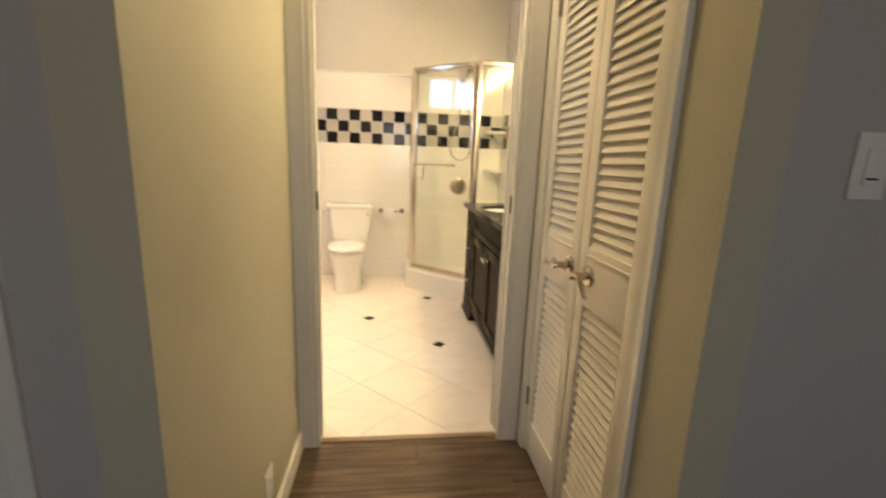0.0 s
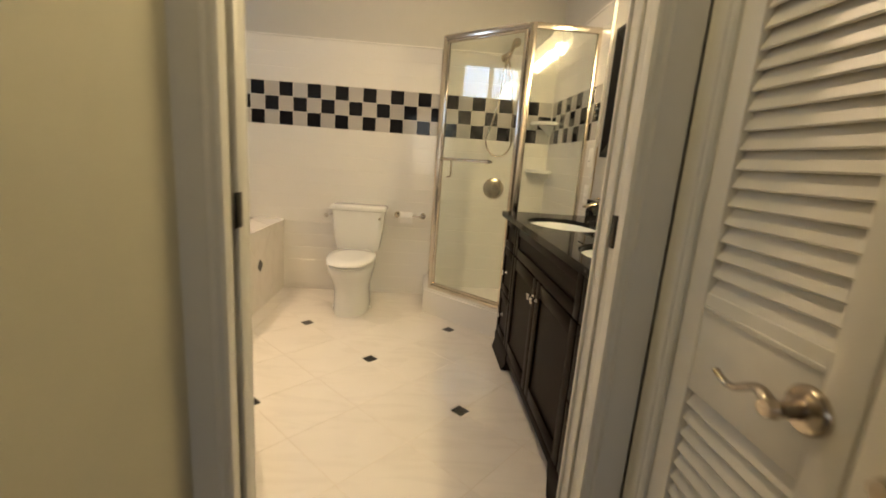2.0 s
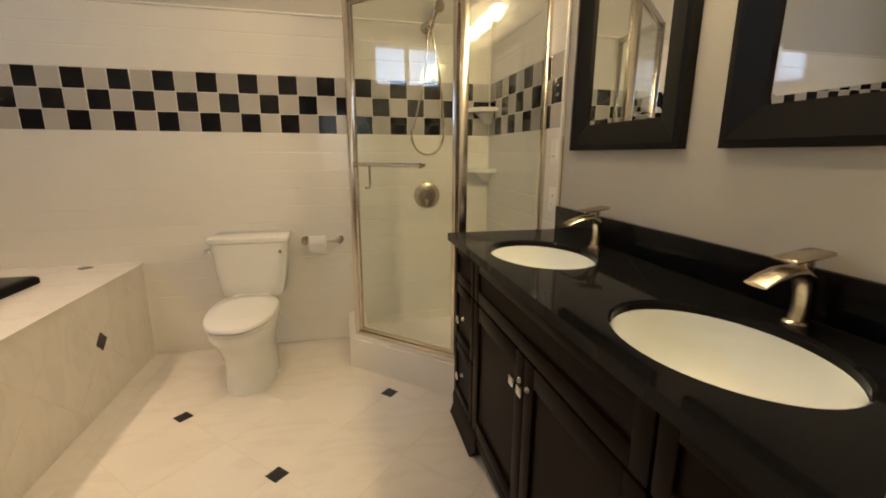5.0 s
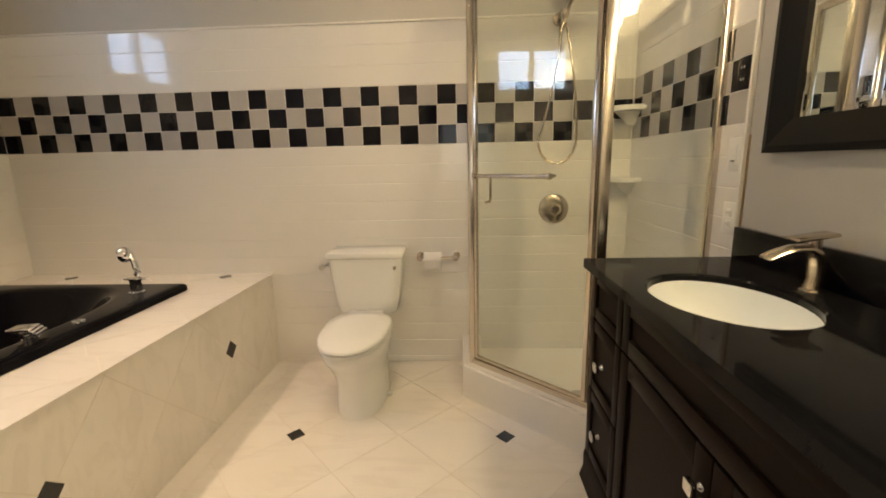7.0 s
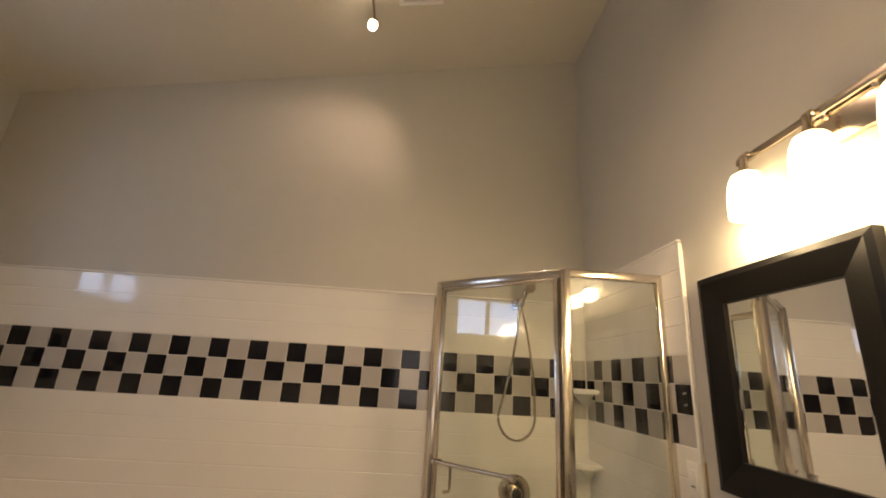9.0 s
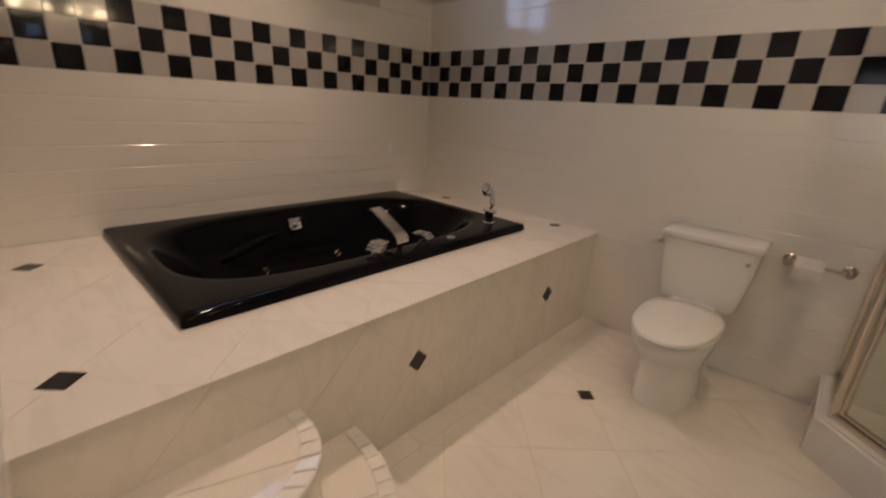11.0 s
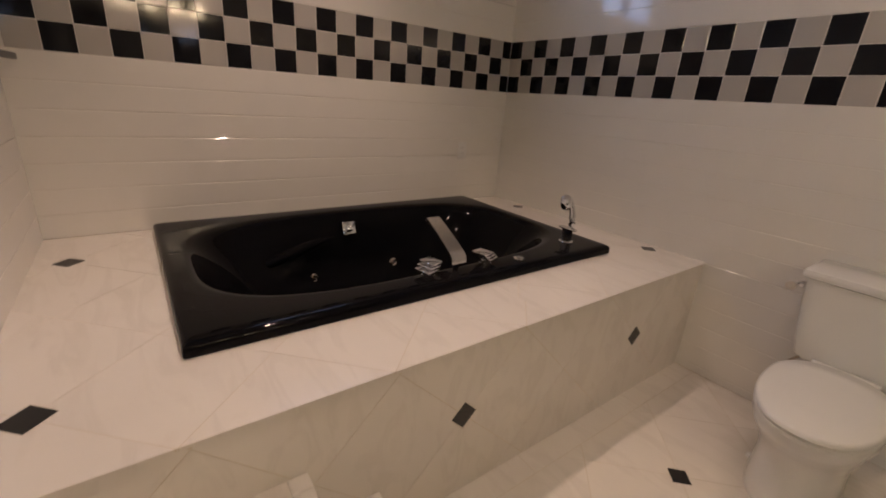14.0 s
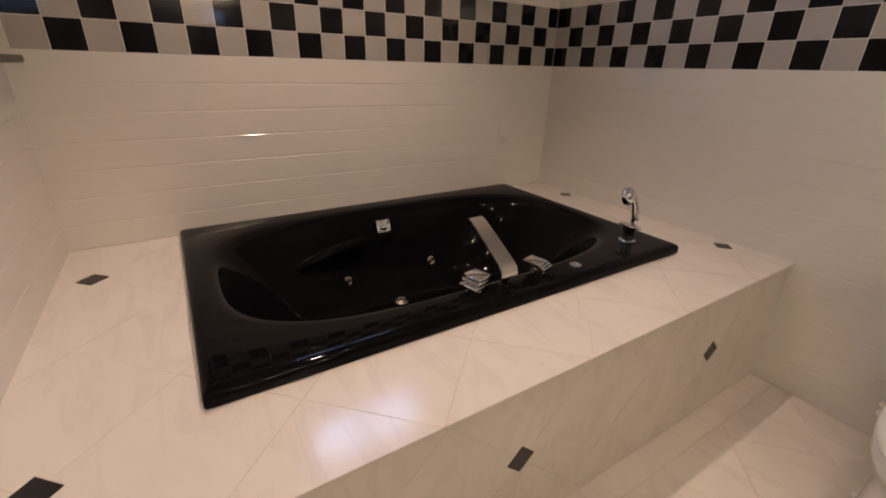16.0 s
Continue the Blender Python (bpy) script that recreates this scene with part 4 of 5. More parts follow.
pan = thing("shower_pan", (0.85, 4.0, 0), "cream tiled neo-angle shower pan with raised curb", "shower pan", kind="structure")
out, inn = offset_line(0.055), offset_line(-0.055)
bm = bmesh.new()
poly = out + inn[::-1]
lo = [bm.verts.new((x, y, 0.0)) for x, y in poly]
hi = [bm.verts.new((x, y, Z0)) for x, y in poly]
n = len(poly)
for k in range(3):
    bm.faces.new((hi[k], hi[k + 1], hi[n - 2 - k], hi[n - 1 - k]))
for k in range(n):
    bm.faces.new((lo[k], lo[(k + 1) % n], hi[(k + 1) % n], hi[k]))
bmesh.ops.bevel(bm, geom=[e for e in bm.edges if e.verts[0].co.z > 0.1 and e.verts[1].co.z > 0.1 and len(e.link_faces) == 2 and any(abs(f.normal.z) < 0.5 for f in e.link_faces)], offset=0.012, segments=3, affect="EDGES")
part("curb", bm, WHITE_TILE, pan, "cream glazed curb")
part("floor_pan", prism(bmesh.new(), inn + [(XE, YN)], 0.0, 0.085), WHITE_TILE, pan)
bm = lathe(bmesh.new(), [(0.055, 0), (0.054, 0.004), (0.045, 0.005)], (0.86, 3.80, 0.085))
part("drain", bm, DRAIN_METAL, pan, "round metal drain")

enc = thing("shower_enclosure", (0.7, 3.8, Z0), "neo-angle shower enclosure of clear glass in satin nickel frame", "shower enclosure")


def post(p, w=0.018):
    part("post", boxes((p.x - w, p.y - w, Z0, p.x + w, p.y + w, Z1), bevel=0.006), ALU, enc)


def rail(p, q, z0, z1, w=0.016, bevel=0.005):
    bm = bmesh.new()
    L = (q - p).length
    box(bm, 0, -w, z0, L, w, z1, bevel=bevel)
    ang = math.degrees(math.atan2(q.y - p.y, q.x - p.x))
    bmesh.ops.transform(bm, matrix=pose(p.x, p.y, 0, 0, 0, ang), verts=bm.verts)
    return bm


post(SB)
post(SC, 0.021)
part("wall_channel", boxes((SA.x - 0.014, YN - 0.022, Z0, SA.x + 0.014, YN, Z1), bevel=0.004), ALU, enc)
part("wall_channel", boxes((XE - 0.024, SD.y - 0.014, Z0, XE, SD.y + 0.014, Z1), bevel=0.004), ALU, enc)
for p, q in ((SA, SB), (SB, SC), (SC, SD)):
    part("top_rail", rail(p, q, Z1 - 0.032, Z1 + 0.004), ALU, enc)
    part("bottom_rail", rail(p, q, Z0, Z0 + 0.03), ALU, enc)
for p, q in ((SA, SB), (SC, SD)):
    g = part("glass_panel", rail(p, q, Z0 + 0.03, Z1 - 0.032, 0.003, 0), GLASS, enc, "clear glass panel", smooth=0)
    g.visible_shadow = False
# door in the angled side
u = (SC - SB).normalized()
nrm = Vector((u.y, -u.x))
if nrm.y > 0:
    nrm = -nrm
d0 = SB + u * 0.028
d1 = d0 + Matrix.Rotation(radians(-1.1), 2) @ (SC - u * 0.034 - d0)   # the latch side stands a finger out
door = part("door", rail(d0, d1, Z0 + 0.045, Z1 - 0.045, 0.003, 0), GLASS, enc, "clear glass shower door", smooth=0)
door.visible_shadow = False
for p in (d0, d1):
    part("door_stile", rail(p - u * 0.010, p + u * 0.010, Z0 + 0.035, Z1 - 0.036, 0.010), ALU, door)
part("door_sweep", rail(d0, d1, Z0 + 0.033, Z0 + 0.05, 0.009), ALU, door)
part("door_head", rail(d0, d1, Z1 - 0.05, Z1 - 0.036, 0.009), ALU, door)
h0, h1 = SB + u * 0.06 + nrm * 0.045, SB + u * 0.46 + nrm * 0.045
bm = tube(bmesh.new(), [(h0.x, h0.y, 1.185), (h1.x, h1.y, 1.185)], 0.009, 12)
for hh in (h0, h1):
    cyl(bm, (hh.x, hh.y, 1.185), (hh.x - nrm.x * 0.045, hh.y - nrm.y * 0.045, 1.185), 0.008)
    lathe(bm, [(0.014, -0.008), (0.014, 0.008)], (hh.x, hh.y, 1.185), (u.x, u.y, 0))
part("towel_handle", bm, NICKEL, door, "nickel towel bar handle")
i0 = SB + u * 0.11 - nrm * 0.012
bm = tube(bmesh.new(), [(i0.x, i0.y, 1.185), (i0.x, i0.y, 1.12), (i0.x, i0.y, 1.075), (i0.x - nrm.x * 0.01 - u.x * 0.012, i0.y - nrm.y * 0.01 - u.y * 0.012, 1.06), (i0.x - u.x * 0.035, i0.y - u.y * 0.035, 1.055)], 0.007, 10)
part("pull_hook", bm, NICKEL, door)

t = thing("shower_valve", (0.815, YN, 0.97), "round brushed nickel shower valve plate with lever", "shower valve")
part("plate", lathe(bmesh.new(), [(0.088, 0), (0.088, 0.005), (0.080, 0.010), (0.055, 0.013)], (0.815, YN, 0.97), (0, -1, 0)), NICKEL, t)
bm = lathe(bmesh.new(), [(0.034, 0.012), (0.032, 0.05), (0.026, 0.056)], (0.815, YN, 0.97), (0, -1, 0))
tube(bm, [(0.815, YN - 0.045, 0.965), (0.812, YN - 0.048, 0.93), (0.808, YN - 0.052, 0.89)], [0.011, 0.010, 0.008], 10)
part("lever", bm, NICKEL, t)

t = thing("wall_shower", (0.815, YN, 2.0), "brushed nickel hand shower on a wall arm with metal hose", "shower"  )
part("flange", lathe(bmesh.new(), [(0.035, 0), (0.032, 0.012), (0.014, 0.018)], (0.815, YN, 2.0), (0, -1, 0)), NICKEL, t)
part("arm", tube(bmesh.new(), [(0.815, YN - 0.01, 2.0), (0.815, YN - 0.06, 2.0), (0.817, YN - 0.10, 1.99)], 0.011, 12), NICKEL, t)
part("holder", lathe(bmesh.new(), [(0.02, -0.02), (0.026, 0), (0.022, 0.025)], (0.818, YN - 0.11, 1.99), (0.2, -0.1, 0.8)), NICKEL, t)
part("hand_piece", tube(bmesh.new(), [(0.80, YN - 0.11, 1.90), (0.818, YN - 0.115, 1.97), (0.84, YN - 0.125, 2.04), (0.855, YN - 0.14, 2.075)], [0.011, 0.013, 0.015, 0.022], 14), NICKEL, t)
part("head", lathe(bmesh.new(), [(0.016, -0.02), (0.028, 0.0), (0.034, 0.016), (0.030, 0.023)], (0.86, YN - 0.15, 2.085), (0.15, -0.85, -0.35)), NICKEL, t)
pts = []
for k in range(33):
    v = k / 32
    th = math.pi * (1.0 + v)
    x = 0.813 + 0.105 * math.cos(th)
    z = 1.36 + 0.125 * math.sin(th)
    pts.append((x, YN - 0.05, z))
left = [(0.805 - 0.097 * (k / 8) ** 1.6, YN - 0.10 + 0.05 * k / 8, 1.90 - 0.54 * k / 8) for k in range(9)]
right = [(0.918 - 0.085 * (k / 8) ** 1.8, YN - 0.05 - 0.04 * k / 8, 1.36 + 0.60 * k / 8) for k in range(9)]
part("hose", tube(bmesh.new(), left[:-1] + pts + right[1:], 0.0075, 10), NICKEL, t, "ribbed metal hose")

for z in (1.505, 1.125):
    t = thing("corner_shelf", (XE - 0.1, YN - 0.1, z), "white ceramic corner shelf in the shower", "shelf", "shower corner shelves")
    outl = [(XE, YN)] + [(XE - 0.175 * math.cos(math.pi / 2 * k / 12) ** 0.8, YN - 0.175 * math.sin(math.pi / 2 * k / 12) ** 0.8) for k in range(13)]
    bm = prism(bmesh.new(), outl, z, z + 0.026)
    bmesh.ops.bevel(bm, geom=[e for e in bm.edges if abs(e.verts[0].co.z - e.verts[1].co.z) < 0.001], offset=0.006, segments=2, affect="EDGES")
    part("shelf", bm, CERAMIC, t)
    outl = [(XE, YN)] + [(XE - 0.10 * math.cos(math.pi / 2 * k / 8), YN - 0.10 * math.sin(math.pi / 2 * k / 8)) for k in range(9)]
    bm = prism(bmesh.new(), outl, z - 0.07, z)
    for v in bm.verts:
        if v.co.z < z - 0.01:
            v.co.x, v.co.y = XE + (v.co.x - XE) * 0.25, YN + (v.co.y - YN) * 0.25
    part("bracket", bm, CERAMIC, t)


# ---- vanity ----
VX, VY0, VY1, VZ = 0.750, 1.775, 3.34, 0.866
van = thing("vanity_cabinet", ((VX + XE) / 2, (VY0 + VY1) / 2, 0), "dark espresso wooden vanity with drawers and panel doors", "vanity")
bm = boxes((VX + 0.018, VY0, 0.09, PE - 0.002, VY0 + 0.018, VZ), (VX + 0.018, VY1 - 0.018, 0.09, PE - 0.002, VY1, VZ), (VX + 0.018, VY0 + 0.018, 0.09, PE - 0.002, VY1 - 0.018, 0.11),
           (PE - 0.014, VY0 + 0.018, 0.11, PE - 0.002, VY1 - 0.018, VZ), (VX + 0.018, VY0 + 0.018, 0.11, VX + 0.034, VY1 - 0.018, VZ))
part("carcass", bm, ESPRESSO, van)


def shaker(y0, y1, z0, z1, name, knob=None, fw=0.045):
    """Framed front with a recessed panel; knob at (y, z)."""
    f = VX
    p = part(name, boxes((f + 0.009, y0 + fw - 0.004, z0 + fw - 0.004, f + 0.016, y1 - fw + 0.004, z1 - fw + 0.004)), ESPRESSO, van)
    part("stile", boxes((f, y0, z0, f + 0.018, y0 + fw, z1), bevel=0.0025), ESPRESSO, p)
    part("stile", boxes((f, y1 - fw, z0, f + 0.018, y1, z1), bevel=0.0025), ESPRESSO, p)
    part("rail", boxes((f, y0 + fw, z0, f + 0.018, y1 - fw, z0 + fw), bevel=0.0025), ESPRESSO, p)
    part("rail", boxes((f, y0 + fw, z1 - fw, f + 0.018, y1 - fw, z1), bevel=0.0025), ESPRESSO, p)
    if knob:
        bm = lathe(bmesh.new(), [(0.010, 0), (0.009, 0.004), (0.006, 0.008), (0.006, 0.016)], (f, *knob), (-1, 0, 0))
        box(bm, f - 0.030, knob[0] - 0.015, knob[1] - 0.015, f - 0.015, knob[0] + 0.015, knob[1] + 0.015, bevel=0.004)
        part("knob", bm, CHROME, p, "square polished nickel knob")
    return p


YA, YB = 3.045, 2.06
ymid = (YA + YB) / 2 + 0.01
G = 0.004
for y0, y1 in ((YA + G, VY1 - 0.004), (VY0 + 0.004, YB - G)):
    yc = (y0 + y1) / 2
    shaker(y0, y1, 0.69, VZ - 0.006, "drawer_front", fw=0.042)
    shaker(y0, y1, 0.415, 0.682, "drawer_front", (yc, 0.55), fw=0.042)
    shaker(y0, y1, 0.135, 0.407, "drawer_front", (yc, 0.285), fw=0.042)
shaker(YB + G, YA - G, 0.69, VZ - 0.006, "false_front", fw=0.05)
shaker(ymid + G / 2, YA - G, 0.135, 0.682, "door", (ymid + 0.028, 0.60), fw=0.06)
shaker(YB + G, ymid - G / 2, 0.135, 0.682, "door", (ymid - 0.028, 0.60), fw=0.06)
# flared plinth with bracket feet
for y0, y1 in ((VY1 - 0.36, VY1 + 0.02), (VY0, VY0 + 0.36)):
    n_side = y1 > 3
    bm = bmesh.new()
    yy = (y0, y1)
    prof = [(VX + 0.002, 0.13), (VX - 0.004, 0.11), (VX - 0.002, 0.06), (VX - 0.012, 0.0), (VX + 0.05, 0.0), (VX + 0.05, 0.13)]
    a = [bm.verts.new((x, (yy[0] + (0.05 if n_side and z < 0.05 else 0)), z)) for x, z in prof]
    b = [bm.verts.new((x, (yy[1] - (0.05 if not n_side and z < 0.05 else 0)) - (0.018 if n_side and z > 0.05 else 0), z)) for x, z in prof]
    bm.faces.new(a)
    bm.faces.new(b[::-1])
    for k in range(len(a)):
        j = (k + 1) % len(a)
        bm.faces.new((a[k], a[j], b[j], b[k]))
    part("foot", bm, ESPRESSO, van)
part("plinth_rail", boxes((VX + 0.002, VY0 + 0.35, 0.085, VX + 0.04, VY1 - 0.36, 0.13), bevel=0.003), ESPRESSO, van)
part("side_foot", boxes((VX + 0.05, VY1 - 0.02, 0.0, PE - 0.01, VY1 + 0.012, 0.12), bevel=0.004), ESPRESSO, van)

# counter with two oval cut-outs
CX0, CY_0, CY_1, ZC = 0.718, 1.748, 3.355, 0.898
SINKS = ((0.952, 2.905), (0.958, 2.162))
SRX, SRY = 0.174, 0.222


def counter_top():
    t = thing("countertop", ((CX0 + XE) / 2, (CY_0 + CY_1) / 2, VZ), "polished black granite countertop with backsplash", "countertop")
    bm = bmesh.new()
    N = 64
    xs = (CX0, PE - 0.001)
    ys = (CY_0, (SINKS[0][1] + SINKS[1][1]) / 2, CY_1)
    z0, z1 = VZ, ZC

    def edge_pt(cx, cy, th, x0, x1, y0, y1):
        c, s = math.cos(th), math.sin(th)
        k = 1e9
        if c > 1e-9:
            k = min(k, (x1 - cx) / c)
        if c < -1e-9:
            k = min(k, (x0 - cx) / c)
        if s > 1e-9:
            k = min(k, (y1 - cy) / s)
        if s < -1e-9:
            k = min(k, (y0 - cy) / s)
        return cx + k * c, cy + k * s

    for (cx, cy), (y0, y1) in zip(SINKS, ((ys[1], ys[2]), (ys[0], ys[1]))):
        angs = sorted([2 * math.pi * k / N for k in range(N)] + [math.atan2(yy - cy, xx - cx) % (2 * math.pi) for xx in xs for yy in (y0, y1)])
        inner_lo, inner_hi, outer_hi, outer_lo, lip = [], [], [], [], []
        for th in angs:
            ix, iy = cx + SRX * math.cos(th), cy + SRY * math.sin(th)
            ex, ey = edge_pt(cx, cy, th, xs[0], xs[1], y0, y1)
            lip.append(bm.verts.new((cx + (SRX + 0.006) * math.cos(th), cy + (SRY + 0.006) * math.sin(th), z1)))
            inner_hi.append(bm.verts.new((ix, iy, z1 - 0.006)))
            inner_lo.append(bm.verts.new((ix, iy, z0)))
            outer_hi.append(bm.verts.new((ex, ey, z1)))
            outer_lo.append(bm.verts.new((ex, ey, z0)))
        M = len(angs)
        for k in range(M):
            j = (k + 1) % M
            bm.faces.new((lip[k], outer_hi[k], outer_hi[j], lip[j]))
            bm.faces.new((inner_hi[k], lip[k], lip[j], inner_hi[j]))
            bm.faces.new((inner_lo[k], inner_hi[k], inner_hi[j], inner_lo[j]))
            bm.faces.new((inner_lo[k], inner_lo[j], outer_lo[j], outer_lo[k]))
            mx, my = (outer_hi[k].co + outer_hi[j].co).xy / 2
            if abs(my - ys[1]) > 1e-4:
                bm.faces.new((outer_hi[k], outer_lo[k], outer_lo[j], outer_hi[j]))
    bmesh.ops.remove_doubles(bm, verts=bm.verts, dist=1e-5)
    part("slab", bm, GRANITE, t, smooth=30)
    part("backsplash", boxes((PE - 0.022, CY_0, ZC, PE - 0.0015, CY_1 + 0.004, ZC + 0.108), bevel=0.002), GRANITE, t)
    part("side_splash", boxes((CX0 + 0.05, CY_0, ZC, PE - 0.022, CY_0 + 0.02, ZC + 0.10), bevel=0.002), GRANITE, t)


counter_top()


def sink(cx, cy):
    t = thing("sink", (cx, cy, 0.74), "white oval undermount ceramic sink in the black counter", "sink", "pair of vanity sinks")
    bm = bmesh.new()
    rows = [(1.0, VZ - 0.001), (0.984, VZ + 0.010), (0.978, VZ + 0.0095), (0.972, VZ - 0.008), (0.965, VZ - 0.02), (0.94, VZ - 0.06), (0.82, VZ - 0.105), (0.60, VZ - 0.135), (0.30, VZ - 0.148), (0.12, VZ - 0.15)]
    rings = [[bm.verts.new((cx + s * SRX * 1.01 * math.cos(2 * math.pi * k / 56), cy + s * SRY * 1.01 * math.sin(2 * math.pi * k / 56), z)) for k in range(56)] for s, z in rows]
    for p, q in zip(rings, rings[1:]):
        for k in range(56):
            bm.faces.new((p[k], p[(k + 1) % 56], q[(k + 1) % 56], q[k]))
    bm.faces.new(rings[-1])
    part("bowl", bm, PORCELAIN, t, smooth=60)
    part("drain", lathe(bmesh.new(), [(0.03, 0), (0.029, 0.003), (0.018, 0.004), (0.012, 0.012), (0.004, 0.014)], (cx, cy, VZ - 0.151)), CHROME, t, "chrome pop-up drain")
    return t


def faucet(cy):
    x = 1.185
    t = thing("faucet", (x, cy, ZC), "curved brushed nickel single-hole waterfall faucet", "faucet", "pair of vanity faucets")
    part("base", lathe(bmesh.new(), [(0.027, 0), (0.027, 0.004), (0.022, 0.008), (0.018, 0.01)], (x, cy, ZC)), NICKEL, t)
    # body leans forward and sweeps into a wide spout
    bm = bmesh.new()
    spine = [(0.0, 0.005, 0.021, 0.019), (0.005, 0.035, 0.020, 0.018), (0.004, 0.07, 0.021, 0.019), (-0.004, 0.098, 0.024, 0.018), (-0.028, 0.115, 0.027, 0.013), (-0.06, 0.116, 0.028, 0.008), (-0.095, 0.106, 0.027, 0.006), (-0.125, 0.092, 0.026, 0.005)]
    rings = []
    for i, (dx, h, w, d) in enumerate(spine):
        nx = spine[min(i + 1, 7)][0] - spine[max(i - 1, 0)][0]
        nz = spine[min(i + 1, 7)][1] - spine[max(i - 1, 0)][1]
        L = math.hypot(nx, nz)
        nx, nz = nx / L, nz / L
        ring = []
        for k in range(16):
            th = 2 * math.pi * k / 16
            ring.append(bm.verts.new((x + dx + d * math.sin(th) * nz, cy + w * math.cos(th), ZC + h - d * math.sin(th) * nx)))
        rings.append(ring)
    for p, q in zip(rings, rings[1:]):
        for k in range(16):
            bm.faces.new((p[k], p[(k + 1) % 16], q[(k + 1) % 16], q[k]))
    bm.faces.new(rings[0][::-1])
    bm.faces.new(rings[-1])
    part("body", bm, NICKEL, t, smooth=60)
    bm = boxes((-0.062, -0.027, 0, 0.040, 0.027, 0.010), bevel=0.004)
    bmesh.ops.transform(bm, matrix=pose(x - 0.005, cy, ZC + 0.142, 0, -8, 0), verts=bm.verts)
    part("lever", bm, NICKEL, t, "flat top lever")
    part("lever_stem", cyl(bmesh.new(), (x - 0.005, cy, ZC + 0.115), (x - 0.005, cy, ZC + 0.144), 0.014), NICKEL, t)


for cx, cy in SINKS:
    sink(cx, cy)
    faucet(cy + 0.03)


# ---- mirrors ----
def framed_mirror(y0, y1, z0, z1):
    t = thing("framed_mirror", (PE, (y0 + y1) / 2, z0), "mirror in a wide black wooden frame on the wall", "mirror", "pair of vanity mirrors")
    fw, d = 0.098, 0.030
    x = PE
    # mitred frame pieces, thicker outside, sloping inwards
    corners_o = [(y0, z0), (y1, z0), (y1, z1), (y0, z1)]
    corners_i = [(y0 + fw, z0 + fw), (y1 - fw, z0 + fw), (y1 - fw, z1 - fw), (y0 + fw, z1 - fw)]
    corners_m = [(y0 + 0.02, z0 + 0.02), (y1 - 0.02, z0 + 0.02), (y1 - 0.02, z1 - 0.02), (y0 + 0.02, z1 - 0.02)]
    for k in range(4):
        j = (k + 1) % 4
        bm = bmesh.new()
        sec = [[(x, corners_o[q]), (x - d, corners_o[q]), (x - d - 0.004, corners_m[q]), (x - d * 0.55, corners_i[q]), (x, corners_i[q])] for q in (k, j)]
        r = [[bm.verts.new((px, c[0], c[1])) for px, c in s] for s in sec]
        bm.faces.new(r[0])
        bm.faces.new(r[1][::-1])
        for a in range(5):
            b = (a + 1) % 5
            bm.faces.new((r[0][a], r[0][b], r[1][b], r[1][a]))
        part("frame_side", bm, BLACKWOOD, t, smooth=20)
    # glass with a ground bevel edge
    gx = x - 0.008
    i0, i1, k0, k1 = y0 + fw - 0.003, y1 - fw + 0.003, z0 + fw - 0.003, z1 - fw + 0.003
    bm = bmesh.new()
    bw = 0.02
    o = [bm.verts.new((gx + 0.0006, a, b)) for a, b in ((i0, k0), (i1, k0), (i1, k1), (i0, k1))]
    n = [bm.verts.new((gx, a, b)) for a, b in ((i0 + bw, k0 + bw), (i1 - bw, k0 + bw), (i1 - bw, k1 - bw), (i0 + bw, k1 - bw))]
    back = [bm.verts.new((x - 0.001, v.co.y, v.co.z)) for v in o]
    bm.faces.new(n)
    bm.faces.new(back[::-1])
    for k in range(4):
        j = (k + 1) % 4
        bm.faces.new((o[k], o[j], n[j], n[k]))
        bm.faces.new((back[k], back[j], o[j], o[k]))
    part("mirror_glass", bm, MIRROR, t, smooth=0)


framed_mirror(2.635, 3.255, 1.257, 1.945)
framed_mirror(1.875, 2.495, 1.257, 1.945)

# ---- vanity light bar ----
t = thing("vanity_light", (PE, 2.627, 2.25), "nickel bar light with four lit bell shades above the mirrors", "wall light")
part("back_plate", boxes((PE - 0.022, 2.527, 2.18, PE, 2.727, 2.30), bevel=0.008), NICKEL, t)
part("bar", boxes((1.222, 2.23, 2.268, 1.236, 2.985, 2.292), bevel=0.004), NICKEL, t)
for y in (2.56, 2.69):
    part("arm", cyl(bmesh.new(), (PE - 0.02, y, 2.26), (1.232, y, 2.28), 0.008), NICKEL, t)
for y in VANITY_LAMPS:
    x = LAMP_X
    s = part("socket", lathe(bmesh.new(), [(0.006, 0.024), (0.011, 0.018), (0.012, -0.016), (0.020, -0.034)], (x, y, 2.252)), NICKEL, t)
    part("socket_arm", tube(bmesh.new(), [(1.23, y, 2.28), (1.215, y, 2.288), (x, y, 2.272)], 0.006, 8), NICKEL, s)
    prof = [(0.020, -0.034), (0.038, -0.044), (0.049, -0.070), (0.055, -0.110), (0.057, -0.150), (0.056, -0.178), (0.053, -0.178), (0.053, -0.150), (0.051, -0.110), (0.045, -0.072), (0.034, -0.050), (0.018, -0.042)]
    g = part("shade", lathe(bmesh.new(), prof, (x, y, 2.25)), SHADE, t, "lit frosted glass bell shade", smooth=60)

